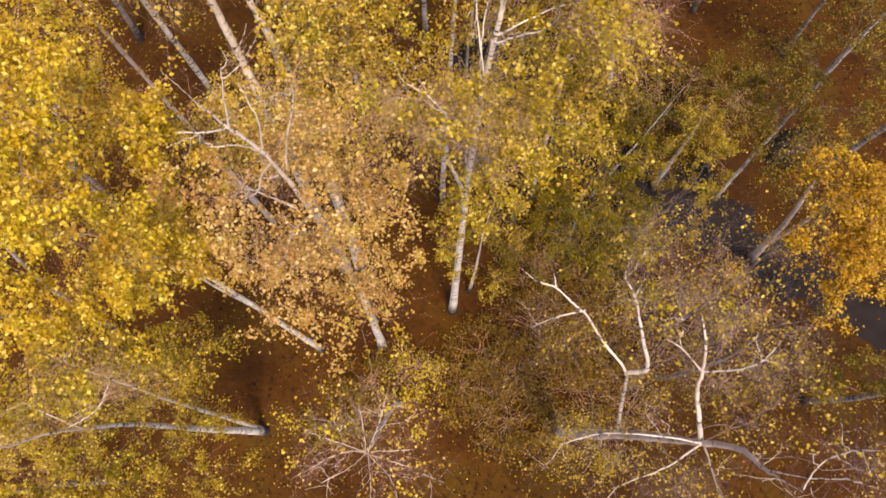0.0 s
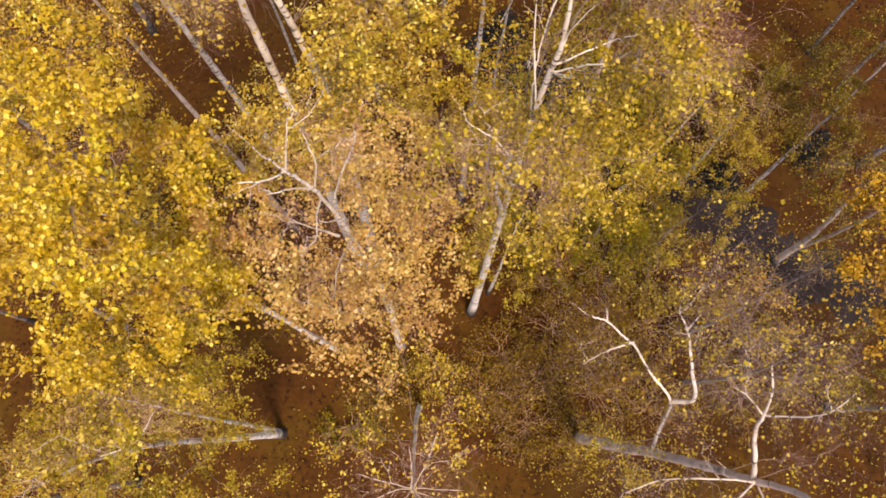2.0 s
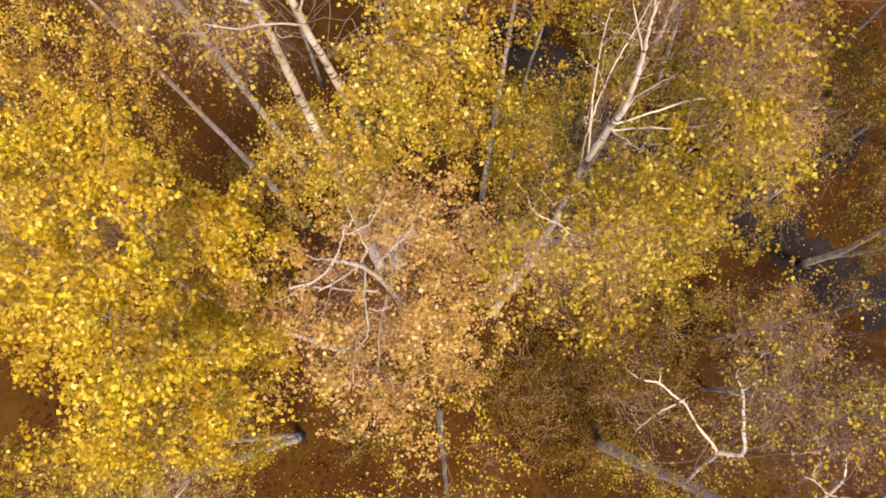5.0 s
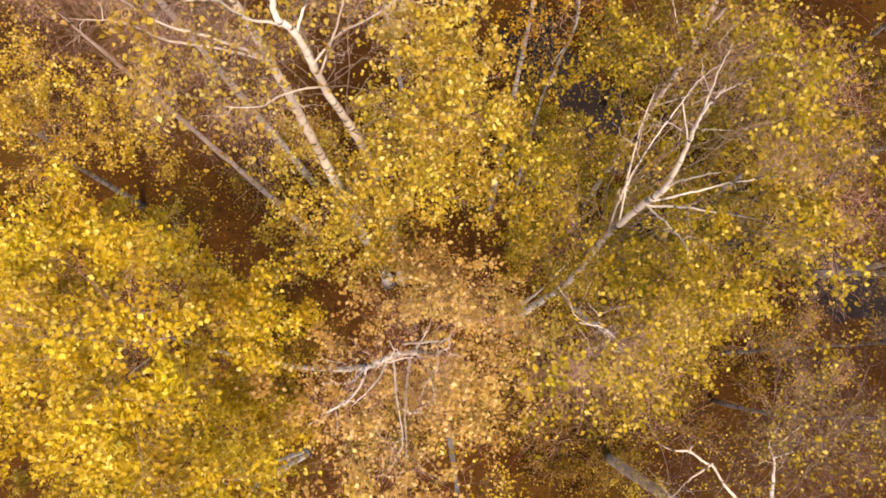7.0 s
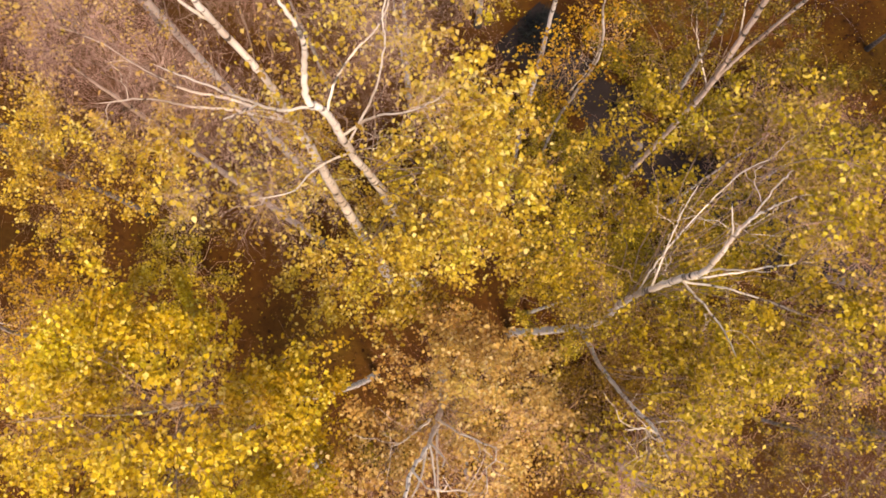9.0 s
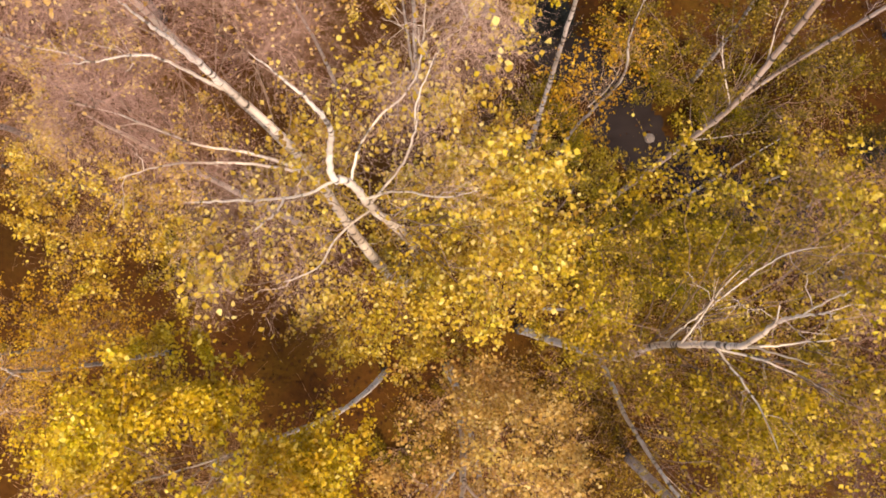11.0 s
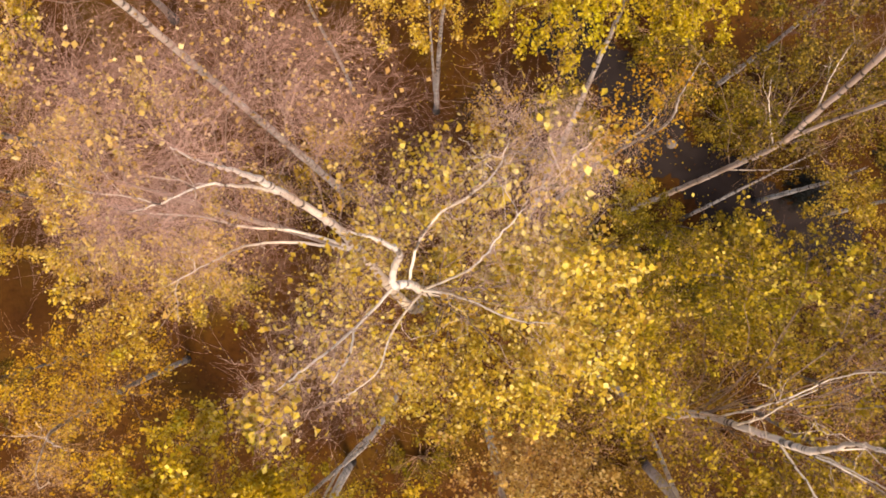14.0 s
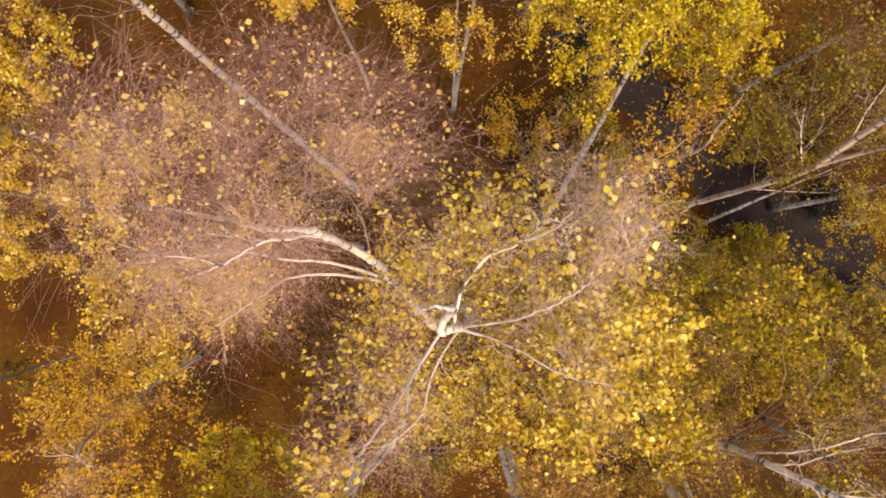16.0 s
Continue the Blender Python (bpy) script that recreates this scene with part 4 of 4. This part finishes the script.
birch("white birch with dark marks and a lemon yellow crown", (0.0, 6.15, 0.0),
      [(0.04, 6.5, 1.6), (0.12, 6.95, 3.0), (0.22, 7.55, 5.0), (0.34, 8.24, 7.2), (0.30, 8.45, 8.6), (0.2, 8.5, 9.9)],
      girth=0.08, top=0.016, bark=BARK_WHITE, dense=2300, foliage=LEMON, haze=200,
      clumps=[(-1.28, 7.64, 9.9, 0.4), (-0.73, 7.64, 10.0, 0.45), (-0.18, 7.69, 10.0, 0.45), (0.37, 7.75, 10.0, 0.45), (0.64, 7.9, 9.9, 0.4), (-0.9, 8.2, 10.1, 0.5), (-0.3, 8.3, 10.3, 0.5), (0.3, 8.4, 10.3, 0.5),
              (0.8, 8.6, 9.9, 0.5), (-0.8, 7.3, 9.6, 0.3), (-0.2, 9.0, 10.2, 0.5), (0.5, 9.1, 10.0, 0.5), (-0.9, 8.8, 9.8, 0.5)])

birch("thin white birch stem with a few amber leaves", (0.62, 6.58, 0.0), [(0.55, 6.65, 3.0), (0.48, 6.72, 6.0), (0.56, 6.68, 8.7), (0.36, 6.76, 9.9), (0.36, 6.95, 10.5)],
      limbs=[[(0.46, 6.74, 7.4), (0.62, 6.85, 7.9), (0.70, 7.0, 8.3)]], girth=0.042, top=0.012, bark=BARK_WHITE, dense=620, foliage=ORANGE,
      clumps=[(0.55, 6.95, 8.9, 0.4), (0.3, 6.6, 9.0, 0.4), (0.75, 7.15, 8.8, 0.35), (-0.14, 6.3, 9.3, 0.4), (0.1, 6.45, 8.6, 0.4)])

birch("leaning twin-stemmed white birch beside the grey track", (7.9, 4.59, 0.0), [(7.15, 4.30, 2.4), (6.75, 4.17, 4.0), (6.25, 4.10, 5.8), (5.8, 4.0, 7.2)],
      second=[[(7.2, 4.33, 2.2), (6.85, 4.05, 4.2), (6.45, 3.85, 5.9), (6.1, 3.7, 7.2)]],
      girth=0.10, top=0.024, bark=BARK_PINK, dense=900, foliage=DULL, twig=TWIG_DIM, haze=200, clumps=[(6.6, 4.2, 5.2, 0.4), (6.3, 3.8, 6.6, 0.4), (7.0, 4.0, 4.2, 0.4), (5.6, 3.9, 7.8, 0.5), (5.9, 3.5, 7.8, 0.5), (5.3, 4.3, 7.6, 0.5), (6.2, 4.5, 7.0, 0.4)])

birch("birch with a close orange crown beside the leaning birch", (5.3, 2.7, 0.0), [(5.2, 2.7, 3.0), (4.9, 2.7, 6.0), (4.6, 2.65, 8.6), (4.5, 2.6, 9.9)],
      girth=0.05, bark=BARK_GREY, dense=2900, foliage=ORANGE, auto=(3.0, 7.5, 0.9, 8), low_share=0.15,
      clumps=[(4.55, 2.95, 9.5, 0.42), (4.95, 3.0, 9.5, 0.45), (4.45, 2.3, 9.5, 0.4), (4.75, 2.6, 9.7, 0.5), (5.2, 2.56, 9.4, 0.5), (4.5, 1.95, 9.3, 0.35), (5.0, 1.9, 9.3, 0.45)])

birch("olive birch over the brown slope", (7.03, 6.12, 0.0), [(7.0, 6.22, 2.0), (7.0, 6.32, 4.0), (7.02, 6.45, 6.0), (7.22, 6.68, 7.0), (7.3, 6.8, 8.0)],
      girth=0.06, bark=BARK_WHITE, dense=1500, foliage=DULL, twig=TWIG_DIM, haze=200, auto=(4.4, 8.2, 1.3, 16),
      clumps=[(7.05, 6.25, 3.7, 0.4), (6.9, 6.4, 4.3, 0.4), (7.1, 6.3, 4.8, 0.4), (7.0, 6.5, 5.3, 0.4), (6.6, 6.6, 4.4, 0.5), (6.5, 6.9, 5.0, 0.5)])

birch("pale low birch stem across the grey track", (3.7, 6.1, 0.0), [(4.05, 6.38, 1.0), (4.4, 6.65, 2.0), (4.75, 6.92, 3.0), (5.05, 7.15, 4.2)],
      girth=0.055, bark=BARK_WHITE, dense=500, foliage=DULL, clumps=[(5.2, 7.3, 4.3, 0.4), (4.8, 7.3, 4.2, 0.35)])

birch("short pale birch at the edge of the grey track", (5.5, 6.5, 0.0), [(5.5, 6.55, 1.5), (5.5, 6.6, 3.2), (5.45, 6.7, 4.6)],
      girth=0.075, top=0.02, bark=BARK_WHITE, dense=1300, foliage=OLIVE, clumps=[(5.4, 6.3, 4.6, 0.45), (5.1, 6.2, 4.6, 0.45), (5.3, 6.7, 4.0, 0.4), (5.8, 6.3, 3.8, 0.4), (5.5, 5.9, 4.4, 0.45)])

birch("pale birch leaning over the bare brown floor", (4.6, 9.3, 0.0), [(4.1, 9.02, 2.6), (3.58, 8.73, 5.1), (2.95, 8.38, 7.5), (2.7, 8.25, 8.4)],
      girth=0.065, top=0.02, bark=BARK_WHITE, dense=600, foliage=DULL, twig=TWIG_DIM, haze=200, clumps=[(2.6, 8.6, 8.6, 0.5), (3.1, 8.9, 8.0, 0.5), (3.6, 8.3, 7.6, 0.5), (2.4, 8.0, 8.6, 0.4)])

birch("pinkish birch with a thin olive golden crown", (-4.26, 5.6, 0.0), [(-4.46, 5.69, 3.0), (-4.67, 5.79, 6.0), (-4.88, 5.89, 9.0), (-5.0, 5.95, 10.4)],
      girth=0.085, top=0.02, bark=BARK_PINK, dense=850, foliage=GOLD, haze=400, auto=(8.6, 10.8, 1.4, 6),
      clumps=[(-5.0, 4.7, 9.8, 0.5), (-5.4, 4.9, 9.8, 0.5), (-5.6, 4.5, 9.6, 0.5), (-5.0, 5.2, 10.0, 0.5), (-4.6, 5.1, 9.6, 0.4), (-5.8, 5.2, 9.8, 0.5), (-5.5, 5.6, 10.0, 0.5)])

# ---------------------------------------------------------------- birches farther out
def stand(text, foot, tip, girth, auto, dense, haze, foliage):
    """A birch farther out: a stem from foot to tip, a loose crown (low, high, reach, clumps) and leaves for each square metre."""
    (fx, fy), (tx, ty, tz) = foot, tip
    mid = [((fx * (1 - s) + tx * s) + rng.normal(0, 0.06), (fy * (1 - s) + ty * s) + rng.normal(0, 0.06), tz * s) for s in (0.3, 0.6, 0.85)]
    birch(text, (fx, fy, float(lie(fx, fy))), [*mid, tip], girth=girth, auto=auto, dense=dense, haze=haze, bark=BARK_GREY if fx > 0.5 or fx < -7 else BARK_BAND, shoots=11, per_shoot=2,
          foliage=foliage, twig=TWIG_DIM if foliage is DULL else TWIG)


stand("pale birch with olive foliage beside the track", (10.4, 7.2), (10.5, 6.6, 10.5), 0.09, (5.0, 10.0, 1.4, 9), 800, 400, DULL)
stand("thin birch with sparse olive foliage", (10.0, 9.2), (9.8, 9.0, 10.0), 0.06, (4.5, 9.6, 1.4, 9), 900, 400, DULL)
stand("thin birch with sparse olive foliage", (9.5, 10.4), (9.3, 10.2, 10.0), 0.06, (4.5, 9.6, 1.5, 9), 900, 400, DULL)
stand("young birch with a yellowing olive crown", (4.7, 4.7), (4.8, 5.05, 5.6), 0.035, (3.5, 5.6, 0.85, 10), 1500, 0, OLIVE)
stand("young birch with a yellowing olive crown", (0.6, 5.75), (0.55, 5.95, 7.0), 0.04, (3.6, 6.9, 0.9, 11), 1700, 0, OLIVE)
birch("twin white birch with golden foliage", (-2.12, 8.86, 0.0), [(-2.08, 8.87, 2.4), (-2.02, 8.88, 4.8), (-1.94, 8.9, 7.2), (-1.9, 8.9, 10.0)],
      second=[[(-2.12, 8.87, 0.3), (-2.14, 8.9, 3.0), (-2.16, 8.92, 6.0), (-2.15, 9.0, 9.0)]], girth=0.065, top=0.012, bark=BARK_WHITE, dense=1900, foliage=GOLD,
      haze=200, auto=(7.6, 10.2, 1.1, 8))
birch("leaning white birch with a golden crown", (-4.22, 6.80, 0.0), [(-4.76, 7.33, 3.0), (-5.30, 7.85, 6.0), (-5.85, 8.37, 9.0), (-6.15, 8.65, 10.6), (-6.3, 8.8, 11.8)],
      girth=0.088, top=0.034, bark=BARK_BAND, dense=2300, foliage=GOLD, haze=300, shoots=11, per_shoot=3,
      clumps=[(-6.6, 8.3, 10.8, 0.5), (-6.9, 7.9, 10.4, 0.5), (-6.3, 7.7, 10.2, 0.45), (-6.9, 8.6, 11.2, 0.5), (-6.5, 9.1, 11.0, 0.5), (-6.0, 9.2, 10.6, 0.5), (-7.2, 9.0, 10.6, 0.5), (-5.5, 9.1, 10.4, 0.45), (-6.6, 7.4, 9.8, 0.45), (-7.2, 7.5, 9.8, 0.5), (-7.3, 8.2, 10.0, 0.5)])
stand("pale birch with a yellow crown", (-4.1, 9.35), (-3.9, 8.9, 10.5), 0.05, (7.5, 10.0, 1.1, 8), 3000, 300, YELLOW)
stand("young birch with a close olive crown", (3.1, 4.9), (2.8, 4.8, 6.6), 0.05, (3.0, 6.4, 1.2, 16), 2600, 0, GREEN)
birch("leaning birch with pale limbs and a dull golden crown", (-8.2, 3.0, 0.0), [(-7.7, 3.1, 3.6), (-7.0, 3.25, 6.6), (-6.4, 3.4, 8.8), (-5.95, 3.5, 9.9), (-5.6, 3.45, 10.2)],
      limbs=[[(-6.2, 3.45, 9.4), (-6.0, 3.25, 10.0), (-5.8, 3.1, 10.3)]], girth=0.07, top=0.014, bark=BARK_WHITE, limb_bark=BARK_TAN, dense=500, foliage=ORANGE, haze=300, auto=(5.0, 9.0, 1.5, 10),
      clumps=[(-7.0, 3.3, 7.4, 0.6), (-6.6, 3.4, 8.2, 0.6), (-6.2, 3.5, 9.0, 0.5), (-7.4, 3.2, 6.2, 0.6), (-6.0, 3.9, 8.6, 0.5), (-6.3, 2.9, 8.8, 0.5), (-5.6, 3.9, 8.8, 0.5), (-6.8, 4.1, 8.0, 0.6)])
stand("tall birch with a golden crown", (-10.8, 8.0), (-10.5, 7.8, 11.0), 0.09, (6.0, 10.5, 1.6, 14), 2100, 300, GOLD)
stand("golden birch in the open wood", (-8.6, 6.4), (-8.3, 6.3, 9.0), 0.08, (5.0, 8.6, 1.4, 12), 2100, 300, GOLD)
stand("birch with a dull golden crown", (5.2, 1.6), (4.9, 1.6, 8.0), 0.06, (3.5, 7.6, 1.5, 12), 380, 900, DULL)
stand("birch with an olive gold crown", (8.6, 1.0), (8.2, 1.0, 9.0), 0.08, (3.5, 8.6, 1.6, 14), 1300, 400, DULL)
stand("slim young birch with olive leaves", (1.75, 5.5), (1.6, 5.5, 7.2), 0.04, (3.6, 7.0, 0.8, 9), 1700, 0, GREEN)
stand("birch with a golden crown", (-7.6, -0.6), (-7.2, -0.4, 9.0), 0.08, (4.5, 8.8, 1.6, 14), 2100, 300, GOLD)
stand("tall birch with a dull olive crown", (-10.6, 3.2), (-10.2, 3.2, 9.0), 0.05, (4.5, 8.8, 1.7, 14), 1900, 300, DULL)
stand("birch with an amber crown", (-0.4, 11.2), (-0.5, 10.9, 9.0), 0.08, (4.5, 8.8, 1.5, 14), 2400, 300, GOLD)
stand("tall birch with a yellow crown", (-8.4, 11.2), (-8.2, 11.0, 10.5), 0.09, (5.5, 10.2, 1.6, 14), 2200, 300, YELLOW)
stand("birch with an olive gold crown", (7.2, 11.9), (7.0, 11.7, 9.0), 0.08, (4.0, 8.8, 1.6, 12), 800, 300, DULL)

# ---------------------------------------------------------------- undergrowth
def thicket(text, foot, height, radius, stems, leaves, foliage):
    shrub(text, (*foot, float(lie(*foot))), height, radius, stems, leaves, foliage)


thicket("olive-green leafy young birch thicket", (3.6, 4.7), 1.6, 1.3, 40, 6000, GREEN)
thicket("low olive shrub at the forked birch", (1.3, 5.2), 1.4, 0.9, 26, 3600, GREEN)
thicket("low yellow-green shrub in rusty litter", (1.2, 7.3), 1.4, 1.1, 30, 5000, GREEN)
thicket("low yellow-green shrub in rusty litter", (0.9, 8.6), 1.2, 0.8, 24, 2800, GREEN)
thicket("low golden shrub in the litter", (-0.6, 2.0), 0.9, 0.8, 20, 1400, OLIVE)
thicket("low olive shrub in the litter", (1.2, 1.2), 0.9, 1.0, 24, 1300, FERN)
thicket("low olive shrub in the litter", (-2.6, 0.6), 1.0, 0.9, 22, 1700, GREEN)
thicket("low olive shrub in rusty litter", (4.6, 4.0), 1.8, 1.3, 30, 4200, OLIVE)
thicket("low golden shrub in the litter", (-7.4, 5.0), 1.6, 1.3, 28, 3600, OLIVE)
thicket("low golden shrub in the litter", (-4.3, 7.6), 1.5, 1.1, 26, 3400, ORANGE)
thicket("low golden shrub in the litter", (-0.5, 8.0), 1.5, 1.1, 26, 3400, ORANGE)
thicket("low olive shrub among the litter", (2.4, 4.6), 1.0, 1.0, 26, 3200, GREEN)
thicket("low olive shrub among the litter", (3.6, 3.4), 1.0, 1.2, 28, 2200, FERN)
thicket("low olive shrub among the litter", (2.6, 2.3), 1.0, 1.1, 28, 1800, FERN)
thicket("low olive shrub among the litter", (4.4, 1.0), 1.0, 1.2, 28, 1600, FERN)
thicket("low olive shrub among the litter", (6.6, 1.4), 1.0, 1.3, 28, 1400, FERN)
thicket("low olive shrub among the litter", (5.0, 5.1), 1.0, 1.0, 26, 3200, GREEN)
thicket("low olive shrub in rusty litter", (3.8, 9.4), 1.2, 1.0, 24, 3000, GREEN)
thicket("low olive shrub in rusty litter", (4.9, 8.5), 1.1, 0.9, 24, 2600, GREEN)
thicket("low olive shrub in rusty litter", (3.2, 10.5), 1.2, 0.9, 24, 2600, GREEN)
thicket("low olive shrub in rusty litter", (6.0, 8.6), 1.4, 1.3, 28, 3800, GREEN)
thicket("low olive shrub in rusty litter", (7.9, 8.8), 1.4, 1.3, 28, 3000, GREEN)
for fx, fy, h, r in ((1.0, 2.3, 0.8, 1.0), (1.8, 1.8, 0.7, 1.1), (2.2, 3.0, 0.8, 1.1), (3.2, 2.6, 0.9, 1.1), (1.5, 0.6, 0.7, 1.0), (3.0, 1.4, 0.8, 1.1), (3.8, 2.2, 0.8, 1.0), (0.4, 1.4, 0.6, 0.9),
                     (4.5, 3.0, 0.8, 1.1), (2.0, 4.0, 0.8, 1.0), (3.4, 4.1, 0.8, 1.1), (2.3, 0.2, 0.6, 0.9), (-1.9, 1.5, 0.6, 0.9), (-5.6, 7.0, 0.7, 1.0), (6.2, 2.9, 0.8, 1.1), (5.6, 8.0, 0.8, 1.1)):
    thicket("low olive-brown fern and seedlings in rusty litter", (fx, fy), h, r, 26, 2600, FERN)


def conifer_sapling(foot, height, radius):
    """A young conifer: a straight leader and drooping whorls of branches, each set with needles."""
    global rng
    rng = np.random.default_rng(int(abs(foot[0]) * 1000) * 7919 + int(abs(foot[1]) * 1000))
    root = tagged(new("conifer_sapling"), "small dark conifer sapling with whorled branches filling a dark shaded spot", "conifer", "conifer saplings")
    root.location = (*foot, float(lie(*foot)))
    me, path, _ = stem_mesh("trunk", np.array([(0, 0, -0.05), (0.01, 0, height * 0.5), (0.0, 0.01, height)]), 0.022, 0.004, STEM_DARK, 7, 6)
    part("trunk", me, root)
    whorls = 9
    lines = []
    for i in range(whorls):
        f = i / (whorls - 1)
        reach = radius * (1.0 - 0.88 * f) * rng.uniform(0.85, 1.15)
        count = 9 - i // 2
        for a in range(count):
            az = a * 6.283 / count + i * 0.7 + rng.normal(0, 0.12)
            ln, t = reach * rng.uniform(0.75, 1.15), np.linspace(0, 1, 6)
            z = height * (0.12 + 0.84 * f)
            lines.append(np.stack([np.cos(az) * ln * t, np.sin(az) * ln * t, z + ln * (0.18 * t - 0.5 * t * t)], 1))
    lines = np.array(lines)
    for q in lines:
        v, f = tubes(q[None], np.linspace(0.006, 0.002, 6)[None], 4)
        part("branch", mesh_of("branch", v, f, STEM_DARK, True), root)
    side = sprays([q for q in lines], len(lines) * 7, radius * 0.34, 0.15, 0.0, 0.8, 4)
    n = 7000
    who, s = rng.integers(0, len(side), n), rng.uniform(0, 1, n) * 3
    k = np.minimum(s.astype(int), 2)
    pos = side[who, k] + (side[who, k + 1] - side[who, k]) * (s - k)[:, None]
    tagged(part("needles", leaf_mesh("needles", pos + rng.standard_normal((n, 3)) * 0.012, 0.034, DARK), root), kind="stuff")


# the first and third are added in place of deep shade between stems
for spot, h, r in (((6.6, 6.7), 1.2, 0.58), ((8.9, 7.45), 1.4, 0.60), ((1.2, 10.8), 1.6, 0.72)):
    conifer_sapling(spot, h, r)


def stone(x, y, size):
    """A pale weathered stone, bedded in the soil."""
    global rng
    rng = np.random.default_rng(91)
    bm = bmesh.new()
    bmesh.ops.create_icosphere(bm, subdivisions=3, radius=size)
    for v in bm.verts:
        v.co *= 1 + 0.10 * math.sin(v.co.x * 17 + 1) * math.cos(v.co.y * 21) + 0.03 * rng.standard_normal()
        v.co.z *= 0.6
    me = bpy.data.meshes.new("stone")
    bm.to_mesh(me)
    bm.free()
    me.materials.append(STONE)
    ob = tagged(new("stone", me), "pale weathered stone lying on the grey track", "stone")
    ob.location = (x, y, float(lie(x, y)) + 0.06 + size * 0.25)


stone(3.52, 7.94, 0.13)


def build_litter():
    """Fallen leaves and dead fern fronds strewn over the floor."""
    n = 42000
    xy = np.stack([rng.uniform(-11, 12, n), rng.uniform(-2, 13, n)], 1)
    z = lie(xy[:, 0], xy[:, 1]) + rng.uniform(0.004, 0.014, n)
    me = leaf_mesh("fallen_leaves", np.column_stack([xy, z]), 0.04, RUST, 0.0, 0.97)
    tagged(new("fallen_leaves", me), "rust-brown fallen leaves on the forest floor", "leaf litter", kind="stuff")
    n = 9000
    xy = np.stack([rng.uniform(-11, 12, n), rng.uniform(-2, 13, n)], 1)
    z = lie(xy[:, 0], xy[:, 1]) + rng.uniform(0.012, 0.06, n)
    me = leaf_mesh("dead_fern", np.column_stack([xy, z]), 0.08, RUST, 0.0, 0.85)
    tagged(new("dead_fern", me), "dead rusty fern fronds standing in the litter", "fern", kind="stuff")


def build_bright_litter():
    """Yellow leaves just fallen, in loose drifts on the litter."""
    n = 5500
    drift = np.stack([rng.uniform(-9, 11, 60), rng.uniform(-2, 12, 60)], 1)
    xy = drift[rng.integers(0, 60, n)] + rng.normal(0, 0.8, (n, 2))
    z = lie(xy[:, 0], xy[:, 1]) + rng.uniform(0.06, 0.085, n)
    me = leaf_mesh("fallen_yellow_leaves", np.column_stack([xy, z]), 0.038, OLIVE, 0.0, 0.95)
    tagged(new("fallen_yellow_leaves", me), "yellow fallen birch leaves scattered on the litter", "leaf litter", kind="stuff")


build_litter()
build_bright_litter()
